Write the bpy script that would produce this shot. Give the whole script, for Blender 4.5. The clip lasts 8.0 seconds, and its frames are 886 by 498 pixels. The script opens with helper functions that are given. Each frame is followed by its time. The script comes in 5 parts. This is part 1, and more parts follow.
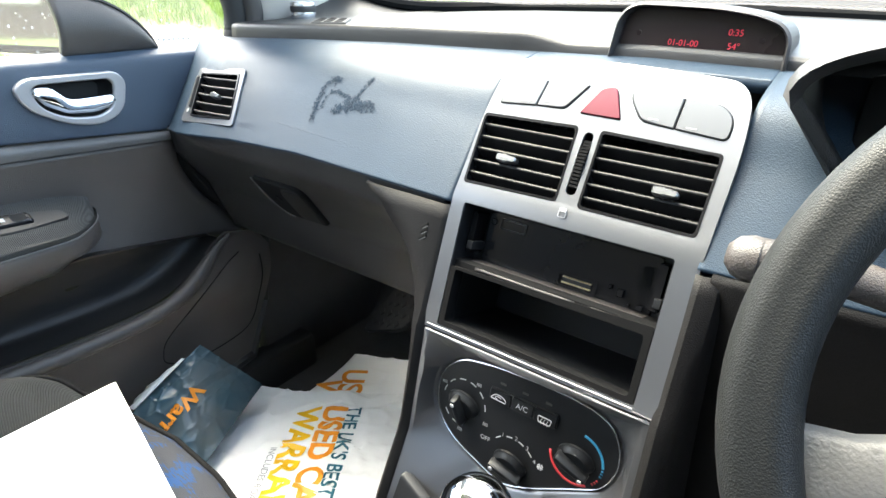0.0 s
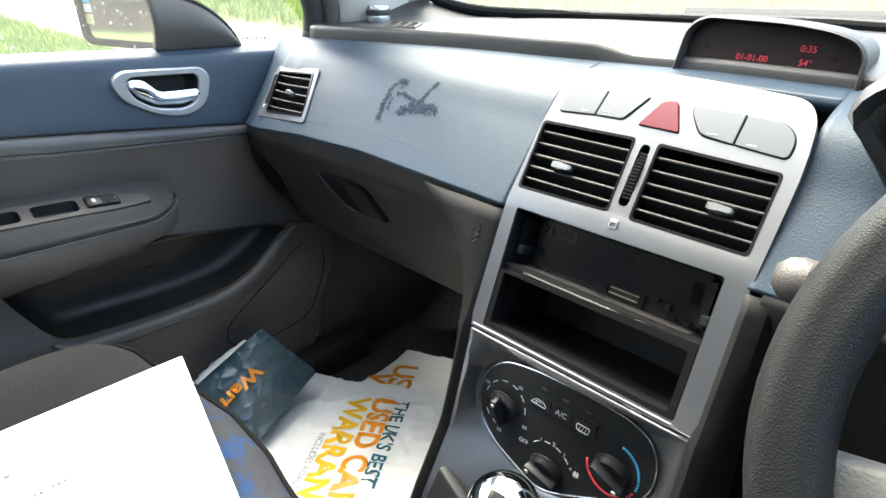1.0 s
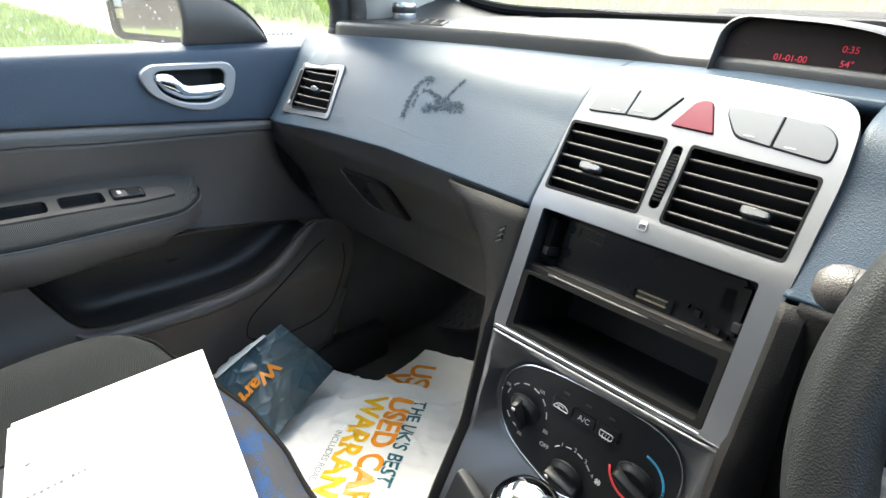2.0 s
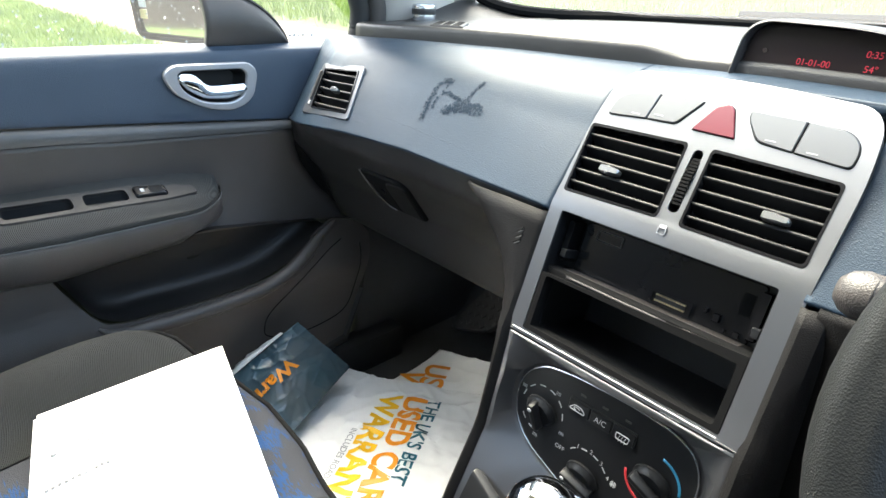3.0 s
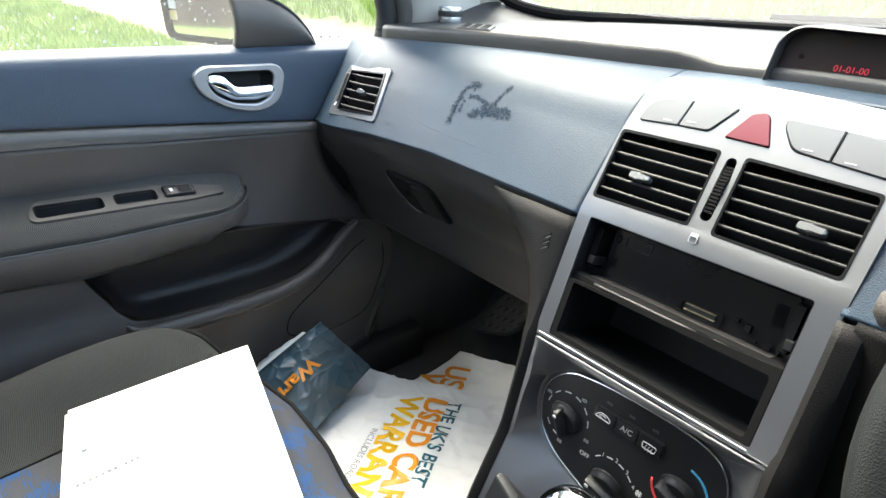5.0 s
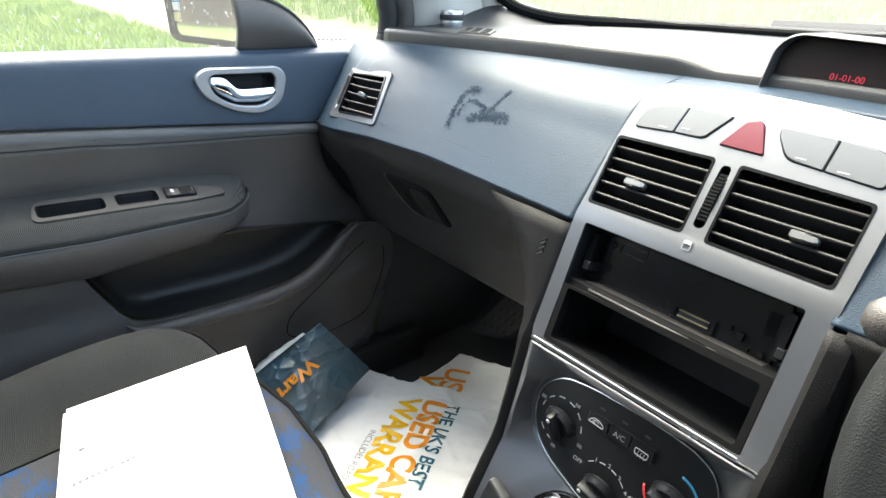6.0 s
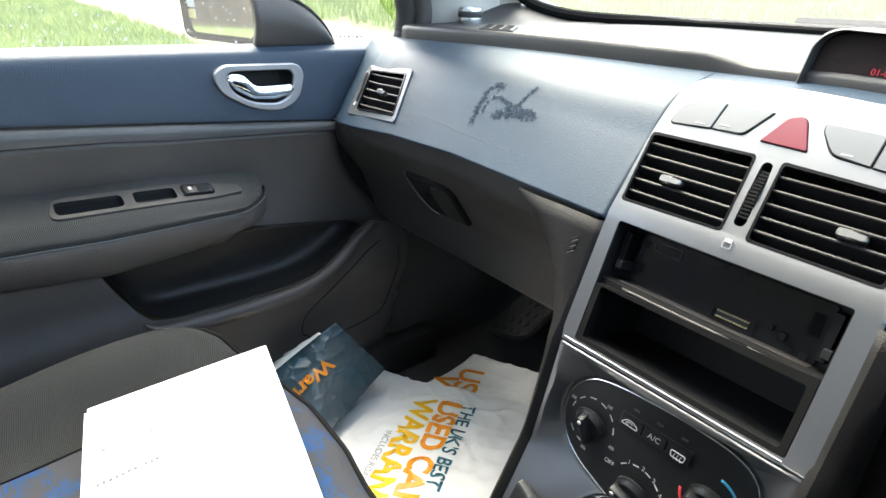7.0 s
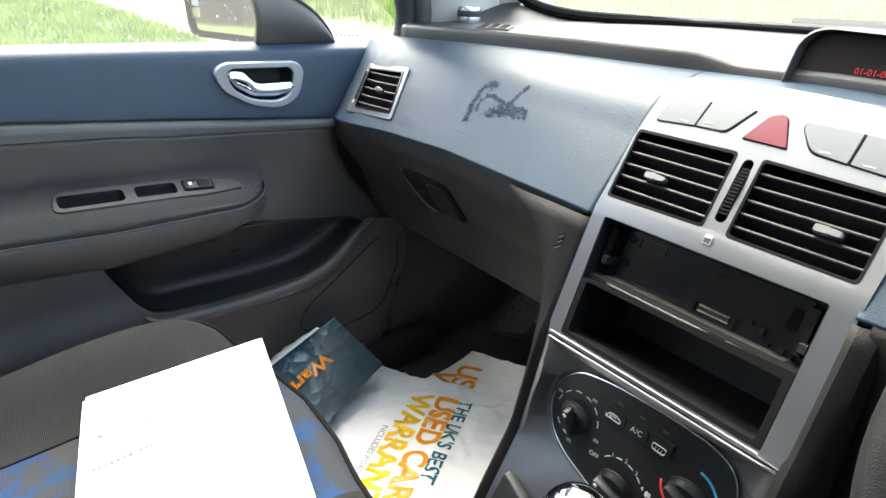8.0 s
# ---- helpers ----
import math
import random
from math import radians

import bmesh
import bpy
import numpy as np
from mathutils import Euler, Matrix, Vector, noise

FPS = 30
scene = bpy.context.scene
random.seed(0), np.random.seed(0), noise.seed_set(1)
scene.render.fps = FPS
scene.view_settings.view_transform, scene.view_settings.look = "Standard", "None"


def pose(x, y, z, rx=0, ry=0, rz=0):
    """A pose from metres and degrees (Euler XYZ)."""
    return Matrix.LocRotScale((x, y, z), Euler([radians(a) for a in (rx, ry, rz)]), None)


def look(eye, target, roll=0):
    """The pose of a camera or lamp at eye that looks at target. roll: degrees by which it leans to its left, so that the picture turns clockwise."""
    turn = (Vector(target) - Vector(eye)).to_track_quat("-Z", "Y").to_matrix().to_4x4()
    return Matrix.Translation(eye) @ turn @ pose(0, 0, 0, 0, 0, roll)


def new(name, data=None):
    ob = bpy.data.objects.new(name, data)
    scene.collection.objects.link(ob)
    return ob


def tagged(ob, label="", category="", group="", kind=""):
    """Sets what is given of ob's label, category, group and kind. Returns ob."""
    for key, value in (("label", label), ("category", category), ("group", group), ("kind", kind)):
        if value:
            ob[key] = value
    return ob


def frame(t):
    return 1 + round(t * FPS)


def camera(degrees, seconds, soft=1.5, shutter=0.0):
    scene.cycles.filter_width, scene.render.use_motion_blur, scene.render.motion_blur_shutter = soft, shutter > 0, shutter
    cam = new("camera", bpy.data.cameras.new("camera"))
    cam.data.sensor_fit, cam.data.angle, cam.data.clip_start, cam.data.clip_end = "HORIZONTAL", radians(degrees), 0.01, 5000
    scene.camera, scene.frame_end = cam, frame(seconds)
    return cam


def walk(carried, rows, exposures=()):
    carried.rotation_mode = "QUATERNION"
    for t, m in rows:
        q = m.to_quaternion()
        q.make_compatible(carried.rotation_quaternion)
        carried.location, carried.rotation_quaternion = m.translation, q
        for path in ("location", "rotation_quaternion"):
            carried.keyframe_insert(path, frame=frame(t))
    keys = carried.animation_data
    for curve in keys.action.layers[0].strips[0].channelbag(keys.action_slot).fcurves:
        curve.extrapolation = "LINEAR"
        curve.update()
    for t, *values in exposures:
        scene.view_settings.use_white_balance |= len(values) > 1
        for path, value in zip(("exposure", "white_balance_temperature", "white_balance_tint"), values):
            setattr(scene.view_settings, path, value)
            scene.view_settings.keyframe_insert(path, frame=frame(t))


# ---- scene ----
cam = camera(73.1, 8.0)
PATH = [
    (0, (0.208, 0.006, 0.831), (-0.881, 1.439, -0.042), 0.1),
    (0.5, (0.204, 0.001, 0.831), (-0.994, 1.347, -0.038), 0.7),
    (1, (0.226, 0.003, 0.836), (-1.025, 1.302, -0.03), 0.9),
    (1.5, (0.218, 0.004, 0.83), (-1.056, 1.28, -0.035), 1.2),
    (3, (0.217, -0.003, 0.834), (-1.107, 1.221, -0.032), 1.5),
    (3.5, (0.198, -0.01, 0.831), (-1.136, 1.203, -0.036), 1.6),
    (4, (0.211, -0.007, 0.832), (-1.139, 1.188, -0.033), 1.7),
    (4.5, (0.215, -0.008, 0.834), (-1.144, 1.176, -0.032), 1.7),
    (4.7, (0.208, -0.01, 0.836), (-1.15, 1.172, -0.035), 1.5),
    (6, (0.216, -0.002, 0.843), (-1.157, 1.164, -0.024), 1.8),
    (6.5, (0.213, -0.007, 0.841), (-1.16, 1.16, -0.026), 1.8),
    (7, (0.192, -0.019, 0.836), (-1.184, 1.145, -0.03), 1.9),
    (7.5, (0.197, -0.016, 0.832), (-1.187, 1.139, -0.035), 1.9),
    (8, (0.214, -0.011, 0.836), (-1.181, 1.131, -0.031), 2.0),
]
walk(cam, [(t, look(eye, target, roll)) for t, eye, target, roll in PATH], exposures=[(0, 3.68, 6650, 2), (1.0, 3.43, 6650, 2), (8, 3.36, 6650, 2)])

# ---- light ----
world = bpy.data.worlds.new("overcast_sky")
scene.world = world
world.use_nodes = True
wn = world.node_tree.nodes
sky = wn.new("ShaderNodeTexSky")
sky.sky_type, sky.sun_disc = "NISHITA", False
sky.sun_elevation, sky.sun_rotation = radians(61), radians(-77)
sky.air_density, sky.dust_density, sky.ozone_density = 1.0, 6.0, 1.0
wn["Background"].inputs["Strength"].default_value = 0.15
world.node_tree.links.new(sky.outputs[0], wn["Background"].inputs["Color"])
sun_data = bpy.data.lights.new("sun", "SUN")
sun_data.energy, sun_data.angle, sun_data.color = 0.5, radians(40), (1.0, 0.96, 0.9)
sun = new("sun", sun_data)
sun.matrix_world = look((-7.0, 1.0, 12.8), (0, 0, 0))


# ---- materials ----
def mat(name, col, rough=0.55, metal=0.0, grain=0.0, bump=0.3, var=0.12, spots=7.0, coat=0.0, spec=0.5, cells=False,
        second=None, amount=0.5, rib=0.0):
    """A surface with broad stains, fine grain and relief; second is a colour that shows in patches."""
    m = bpy.data.materials.new(name)
    m.use_nodes = True
    nt = m.node_tree
    b = nt.nodes["Principled BSDF"]
    b.inputs["Roughness"].default_value, b.inputs["Metallic"].default_value = rough, metal
    b.inputs["Coat Weight"].default_value, b.inputs["Specular IOR Level"].default_value = coat, spec
    tc = nt.nodes.new("ShaderNodeTexCoord")
    n1 = nt.nodes.new("ShaderNodeTexNoise")
    n1.inputs["Scale"].default_value, n1.inputs["Detail"].default_value = spots, 6
    nt.links.new(tc.outputs["Object"], n1.inputs["Vector"])
    mix = nt.nodes.new("ShaderNodeMix")
    mix.data_type = "RGBA"
    mix.inputs["A"].default_value = (*[c * (1 - var) for c in col], 1)
    mix.inputs["B"].default_value = (*[min(1, c * (1 + var)) for c in col], 1)
    if second:
        mix.inputs["B"].default_value = (*second, 1)
    ramp = nt.nodes.new("ShaderNodeMapRange")
    ramp.inputs["From Min"].default_value, ramp.inputs["From Max"].default_value = amount - 0.2, amount + 0.2
    nt.links.new(n1.outputs[0], ramp.inputs["Value"])
    nt.links.new(ramp.outputs[0], mix.inputs["Factor"])
    nt.links.new(mix.outputs["Result"], b.inputs["Base Color"])
    rr = nt.nodes.new("ShaderNodeMapRange")
    rr.inputs["To Min"].default_value, rr.inputs["To Max"].default_value = max(0.02, rough - 0.06), min(1, rough + 0.06)
    nt.links.new(n1.outputs[0], rr.inputs["Value"])
    nt.links.new(rr.outputs[0], b.inputs["Roughness"])
    if grain:
        n2 = nt.nodes.new("ShaderNodeTexVoronoi" if cells else "ShaderNodeTexNoise")
        n2.inputs["Scale"].default_value = grain
        nt.links.new(tc.outputs["Object"], n2.inputs["Vector"])
        bp = nt.nodes.new("ShaderNodeBump")
        bp.inputs["Strength"].default_value, bp.inputs["Distance"].default_value = bump, 0.0009
        nt.links.new(n2.outputs[0], bp.inputs["Height"])
        nt.links.new(bp.outputs[0], b.inputs["Normal"])
        if rib:
            wv, add = nt.nodes.new("ShaderNodeTexWave"), nt.nodes.new("ShaderNodeMath")
            wv.bands_direction = "DIAGONAL"
            wv.inputs["Scale"].default_value, wv.inputs["Distortion"].default_value = rib, 0.6
            nt.links.new(tc.outputs["Object"], wv.inputs["Vector"])
            nt.links.new(wv.outputs[1], add.inputs[0])
            nt.links.new(n2.outputs[0], add.inputs[1])
            nt.links.new(add.outputs[0], bp.inputs["Height"])
            tone = nt.nodes.new("ShaderNodeMix")
            tone.data_type, tone.blend_type = "RGBA", "MULTIPLY"
            tone.inputs["Factor"].default_value = 0.3
            nt.links.new(mix.outputs["Result"], tone.inputs["A"])
            nt.links.new(wv.outputs[0], tone.inputs["B"])
            nt.links.new(tone.outputs["Result"], b.inputs["Base Color"])
    return m


def glowing(name, col, strength):
    m = mat(name, col)
    b = m.node_tree.nodes["Principled BSDF"]
    b.inputs["Emission Color"].default_value, b.inputs["Emission Strength"].default_value = (*col, 1), strength
    return m


def glass(name, tint=(1, 1, 1), gloss=0.06, film=0.0):
    m = bpy.data.materials.new(name)
    m.use_nodes = True
    nt = m.node_tree
    nt.nodes.remove(nt.nodes["Principled BSDF"])
    tr, gl = nt.nodes.new("ShaderNodeBsdfTransparent"), nt.nodes.new("ShaderNodeBsdfGlossy")
    tr.inputs[0].default_value, gl.inputs["Roughness"].default_value = (*tint, 1), 0.02
    mx = nt.nodes.new("ShaderNodeMixShader")
    mx.inputs[0].default_value = gloss
    nt.links.new(tr.outputs[0], mx.inputs[1])
    nt.links.new(gl.outputs[0], mx.inputs[2])
    # White film for dirt on the glass, also adding the washed-out haze of glare.
    haze_film, fm = nt.nodes.new("ShaderNodeBsdfTranslucent"), nt.nodes.new("ShaderNodeMixShader")
    haze_film.inputs[0].default_value, fm.inputs[0].default_value = (0.9, 0.9, 0.88, 1), film
    nt.links.new(mx.outputs[0], fm.inputs[1])
    nt.links.new(haze_film.outputs[0], fm.inputs[2])
    nt.links.new(fm.outputs[0], nt.nodes["Material Output"].inputs[0])
    return m


# Same vinyl as the door, darkened here to offset sky light on the pad.
BLUE = mat("blue_vinyl_darkened", (0.0190, 0.0335, 0.0520), 0.42, spec=0.27, grain=900, bump=0.3, var=0.12, cells=True)
BLUE_DOOR = mat("blue_door_vinyl", (0.040, 0.059, 0.087), 0.5, spec=0.42, grain=800, bump=0.4, var=0.1, cells=True)
BLACK = mat("black_grained_plastic", (0.0275, 0.026, 0.0255), 0.46, spec=0.45, grain=900, bump=0.35, var=0.22, cells=True)
TOPBLACK = mat("dash_top_plastic", (0.024, 0.0235, 0.0235), 0.42, spec=0.45, grain=900, bump=0.25, var=0.15, cells=True)
GREYBLACK = mat("charcoal_plastic", (0.063, 0.0565, 0.0528), 0.42, spec=0.5, grain=900, bump=0.35, var=0.18, cells=True)
# Black plastic slightly darkened: part of the shadow below the pad is in the colour.
LOWER = mat("glovebox_plastic_shaded", (0.0235, 0.0225, 0.022), 0.42, spec=0.48, grain=900, bump=0.3, var=0.25, cells=True)
# Darker than the door trim: the pocket's inner shade is put into this colour.
POCKET = mat("pocket_plastic_shaded", (0.0125, 0.012, 0.012), 0.47, spec=0.5, grain=900, bump=0.25, var=0.2, cells=True)
STRIP = mat("grey_door_strip", (0.082, 0.081, 0.080), 0.45, grain=420, bump=0.45, var=0.14)
DARK = mat("dark_smooth_plastic", (0.014, 0.0148, 0.016), 0.38, spec=0.3, grain=300, bump=0.06, var=0.25)
GLOSS = mat("gloss_black_plastic", (0.008, 0.008, 0.009), 0.2, spec=0.3, var=0.2)
SILVER = mat("silver_painted_plastic", (0.172, 0.178, 0.188), 0.36, metal=0.8, grain=900, bump=0.05, var=0.05)
BUTTON = mat("silver_button_plastic", (0.105, 0.109, 0.115), 0.33, metal=0.65, grain=900, bump=0.04, var=0.04)
CHROME = mat("polished_chrome", (0.75, 0.76, 0.78), 0.07, metal=1.0, var=0.03)
GREYSILVER = mat("satin_grey_silver", (0.172, 0.174, 0.178), 0.34, metal=0.8, grain=900, bump=0.05, var=0.06)
HANDLE = mat("bright_silver_plastic", (0.46, 0.465, 0.475), 0.34, metal=0.55, grain=900, bump=0.05, var=0.05)
SATIN = mat("satin_chrome", (0.6, 0.61, 0.62), 0.25, metal=0.9, var=0.05)
RED = mat("red_plastic", (0.11, 0.009, 0.018), 0.25, var=0.08)
REDPAINT = mat("red_print", (0.65, 0.05, 0.06), 0.5)
BLUEPAINT = mat("blue_print", (0.05, 0.3, 0.5), 0.5)
WHITEPRINT = mat("white_print", (0.5, 0.5, 0.5), 0.5)
GREYPRINT = mat("grey_print", (0.3, 0.31, 0.33), 0.6)
GOLD = mat("gold_contact", (0.75, 0.64, 0.42), 0.3, metal=0.8)
PAPER = mat("white_paper", (0.86, 0.87, 0.88), 0.8, grain=900, bump=0.05, var=0.015)
BAGWHITE = mat("white_polythene", (0.87, 0.87, 0.86), 0.5, grain=60, bump=0.15, var=0.03)
# The pale second colour puts highlights of the folds into the base.
BAGBLUE = mat("petrol_blue_polythene", (0.014, 0.095, 0.145), 0.24, grain=14, bump=0.25, var=0.25, spots=9, second=(0.10, 0.125, 0.14), amount=0.5)
ORANGE = mat("orange_print", (0.85, 0.3, 0.015), 0.45, var=0.06)
YELLOW = mat("yellow_orange_print", (0.87, 0.5, 0.01), 0.45, var=0.06)
TEALPRINT = mat("petrol_print", (0.012, 0.11, 0.16), 0.45)
CARPET = mat("black_carpet", (0.050, 0.048, 0.047), 0.95, grain=500, bump=0.9, var=0.3)
CLOTH = mat("charcoal_seat_cloth", (0.024, 0.0255, 0.0265), 0.95, grain=700, bump=0.7, var=0.15, rib=250, spec=0.2)
PILLAR = mat("pale_grey_trim", (0.5, 0.47, 0.43), 0.7, grain=400, bump=0.2, var=0.05)
ROOF = mat("roof_lining", (0.48, 0.48, 0.48), 0.9, grain=400, bump=0.3, var=0.06)
# Copy of the black grained plastic, darkened to offset strong light on the flanks.
TRIM = mat("black_trim_darkened", (0.0088, 0.0084, 0.0083), 0.58, spec=0.2, grain=900, bump=0.35, var=0.2, cells=True)
FRIT = mat("matt_black_edge", (0.0065, 0.0067, 0.007), 0.9, spec=0.1, grain=200, bump=0.1)
RUBBER = mat("black_rubber", (0.02, 0.02, 0.02), 0.6, grain=200, bump=0.1)
LEATHER = mat("wheel_rim_vinyl", (0.0125, 0.0138, 0.0138), 0.5, spec=0.3, grain=1000, bump=0.3, var=0.25, cells=True)
MIRROR = mat("mirror_silver", (0.9, 0.92, 0.93), 0.015, metal=1.0, var=0.01)
SCREEN = mat("smoked_screen", (0.014, 0.0085, 0.009), 0.28, spec=0.35, var=0.1)
LED = glowing("red_led", (0.36, 0.012, 0.028), 0.045)
ARMCLOTH = mat("armrest_cloth", (0.056, 0.056, 0.054), 0.9, grain=700, bump=0.7, var=0.2, rib=330, spec=0.25)
INK = mat("black_ink", (0.17, 0.17, 0.175), 0.9, spec=0.1)
GRASSGROUND = mat("grassy_soil", (0.07, 0.1, 0.025), 0.95, grain=60, bump=1.0, var=0.5, spots=2.0)
TRACK = mat("pale_gravel_track", (0.25, 0.205, 0.165), 0.95, grain=40, bump=0.8, spots=3.5, second=(0.15, 0.125, 0.098))
BLADE = mat("grass_blades", (0.14, 0.25, 0.03), 0.6, var=0.4, spots=1.5, second=(0.27, 0.34, 0.07))
HEDGE = mat("hedge_leaves", (0.05, 0.09, 0.02), 0.7, var=0.4, spots=3)
BRICK = mat("weathered_brick", (0.075, 0.055, 0.045), 0.9, grain=12, bump=0.5, spots=3, second=(0.05, 0.043, 0.036))
BODY = mat("car_paint", (0.02, 0.022, 0.03), 0.25, coat=0.6)
GLASS = glass("window_glass", (0.95, 0.97, 0.95), 0.04, 0.035)
SCREENGLASS = glass("windscreen_glass", (0.93, 0.97, 0.94), 0.04, 0.07)
DROP = glass("water_drop", (0.95, 0.97, 0.97), 0.35)
SMUDGE = mat("dark_adhesive_residue", (0.0085, 0.018, 0.031), 0.7, spec=0.12, grain=300, bump=0.2, second=(0.014, 0.027, 0.045), amount=0.5, spots=90)


# ---- mesh helpers ----
def root(name, loc=(0, 0, 0), label="", category="", group="", kind=""):
    ob = new(name)
    ob.location = loc
    ob.empty_display_size = 0.05
    return tagged(ob, label, category, group, kind)


def place(ob):
    m = Matrix.Translation(ob.location)
    return (place(ob.parent) @ ob.matrix_parent_inverse @ m) if ob.parent else m


INSIDE = Vector((0.05, -0.1, 0.8))


def part(name, bm, material, parent=None, label="", smooth=True, solid=0.0, bevel=0.0):
    me = bpy.data.meshes.new(name)
    if isinstance(bm, bmesh.types.BMesh):
        bmesh.ops.recalc_face_normals(bm, faces=bm.faces)
        if solid and sum(f.calc_area() * f.normal.dot(INSIDE - f.calc_center_median()) for f in bm.faces) < 0:
            bmesh.ops.reverse_faces(bm, faces=bm.faces)
        bm.to_mesh(me)
        bm.free()
    else:
        me.from_pydata(*bm)
    me.materials.append(material)
    if smooth:
        me.polygons.foreach_set("use_smooth", [True] * len(me.polygons))
        me.set_sharp_from_angle(angle=radians(38))
    ob = new(name, me)
    if parent:
        ob.parent = parent
        ob.matrix_parent_inverse = place(parent).inverted()
    if label:
        ob["label"] = label
    if solid:
        s = ob.modifiers.new("thickness", "SOLIDIFY")
        s.thickness, s.offset = solid, -1
    if bevel:
        v = ob.modifiers.new("edges", "BEVEL")
        v.width, v.segments, v.limit_method = bevel, 2, "ANGLE"
    return ob


def single(name, bm, material, label, category, kind="", group="", **kw):
    return tagged(part(name, bm, material, **kw), label, category, group, kind)


def sheet(rows, closed=False):
    """A skin through rows of points."""
    bm = bmesh.new()
    vs = [[bm.verts.new(p) for p in r] for r in rows]
    for a, b in zip(vs, vs[1:]):
        n = len(a)
        for i in range(n if closed else n - 1):
            try:
                bm.faces.new((a[i], a[(i + 1) % n], b[(i + 1) % n], b[i]))
            except ValueError:
                pass
    return bm


def spline(pts, n=6):
    """A smooth line through points of any size."""
    pts = [np.array(p, float) for p in pts]
    out = []
    for i in range(len(pts) - 1):
        p0, p1, p2, p3 = pts[max(i - 1, 0)], pts[i], pts[i + 1], pts[min(i + 2, len(pts) - 1)]
        for k in range(n):
            t = k / n
            out.append(0.5 * (2 * p1 + (p2 - p0) * t + (2 * p0 - 5 * p1 + 4 * p2 - p3) * t * t + (3 * p1 - p0 - 3 * p2 + p3) * t ** 3))
    return out + [pts[-1]]


def tube(path, r, n=10, loop=False, squash=1.0):
    bm = bmesh.new()
    path = [Vector(p) for p in path]
    rings, m = [], len(path)
    for i, p in enumerate(path):
        a = path[(i - 1) % m] if loop else path[max(i - 1, 0)]
        b = path[(i + 1) % m] if loop else path[min(i + 1, m - 1)]
        d = (b - a).normalized()
        u = d.cross(Vector((0.13, 0.21, 1))).normalized()
        w = d.cross(u)
        rr = r[i] if isinstance(r, (list, tuple)) else r
        rings.append([bm.verts.new(p + u * rr * math.cos(k * 2 * math.pi / n) + w * rr * squash * math.sin(k * 2 * math.pi / n)) for k in range(n)])
    for i in range(m if loop else m - 1):
        a, b = rings[i], rings[(i + 1) % m]
        for k in range(n):
            bm.faces.new((a[k], a[(k + 1) % n], b[(k + 1) % n], b[k]))
    if not loop:
        bm.faces.new(rings[0])
        bm.faces.new(rings[-1][::-1])
    return bm


def box(c, size, m=None, bevel=0.0):
    bm = bmesh.new()
    bmesh.ops.create_cube(bm, size=1, matrix=Matrix.Diagonal((*size, 1)))
    if bevel:
        bmesh.ops.bevel(bm, geom=bm.edges[:], offset=bevel, segments=2, affect="EDGES", profile=0.5)
    bm.transform(Matrix.Translation(c) @ (m or Matrix()))
    return bm


def lathe(profile, n=28, m=None):
    """Turns (radius, height) points round z."""
    rows = [[(r * math.cos(a), r * math.sin(a), h) for a in [k * 2 * math.pi / n for k in range(n)]] for r, h in profile]
    bm = sheet(rows, True)
    for ring in (rows[0], rows[-1]):
        vs = [v for v in bm.verts if any((v.co - Vector(p)).length < 1e-7 for p in ring)]
        if len(vs) == n and profile[0 if ring is rows[0] else -1][0] > 1e-6:
            c = bm.verts.new((0, 0, ring[0][2]))
            bm.verts.ensure_lookup_table()
            for i in range(n):
                bm.faces.new((c, vs[i], vs[(i + 1) % n]))
    bmesh.ops.remove_doubles(bm, verts=bm.verts, dist=1e-6)
    if m:
        bm.transform(m)
    return bm


def rounded(pts, r, n=5):
    """A polygon with rounded corners; r is one radius or one per corner."""
    out, m = [], len(pts)
    for i in range(m):
        p, a, b = Vector(pts[i]), Vector(pts[i - 1]), Vector(pts[(i + 1) % m])
        rr = r[i] if isinstance(r, (list, tuple)) else r
        u, w = (a - p), (b - p)
        k = min(rr, u.length * 0.49, w.length * 0.49)
        s, e = p + u.normalized() * k, p + w.normalized() * k
        for j in range(n + 1):
            t = j / n
            out.append(tuple(s * (1 - t) ** 2 + p * 2 * t * (1 - t) + e * t * t))
    return out


def slab(pts, at, h0, h1, taper=0.0):
    """A flat piece with the outline pts: at(u, v, h) gives the place; from height h0 to its top h1."""
    bm = bmesh.new()
    c = Vector((sum(p[0] for p in pts) / len(pts), sum(p[1] for p in pts) / len(pts)))
    low = [bm.verts.new(at(p[0], p[1], h0)) for p in pts]
    mid = [bm.verts.new(at(p[0], p[1], h1 - taper)) for p in pts]
    ins = []
    for p in pts:
        q = Vector(p[:2])
        q = q + (c - q).normalized() * taper
        ins.append(bm.verts.new(at(q.x, q.y, h1)))
    n = len(pts)
    for a, b in ((low, mid), (mid, ins)):
        for i in range(n):
            bm.faces.new((a[i], a[(i + 1) % n], b[(i + 1) % n], b[i]))
    bm.faces.new(ins)
    bm.faces.new(low[::-1])
    return bm


def band(outer, inner, at, h0, h1):
    """A flat ring between two outlines with equal numbers of points."""
    rows = [[at(*p, h0) for p in outer], [at(*p, h1) for p in outer], [at(*p, h1) for p in inner], [at(*p, h0) for p in inner], [at(*p, h0) for p in outer]]
    return sheet(rows, True)


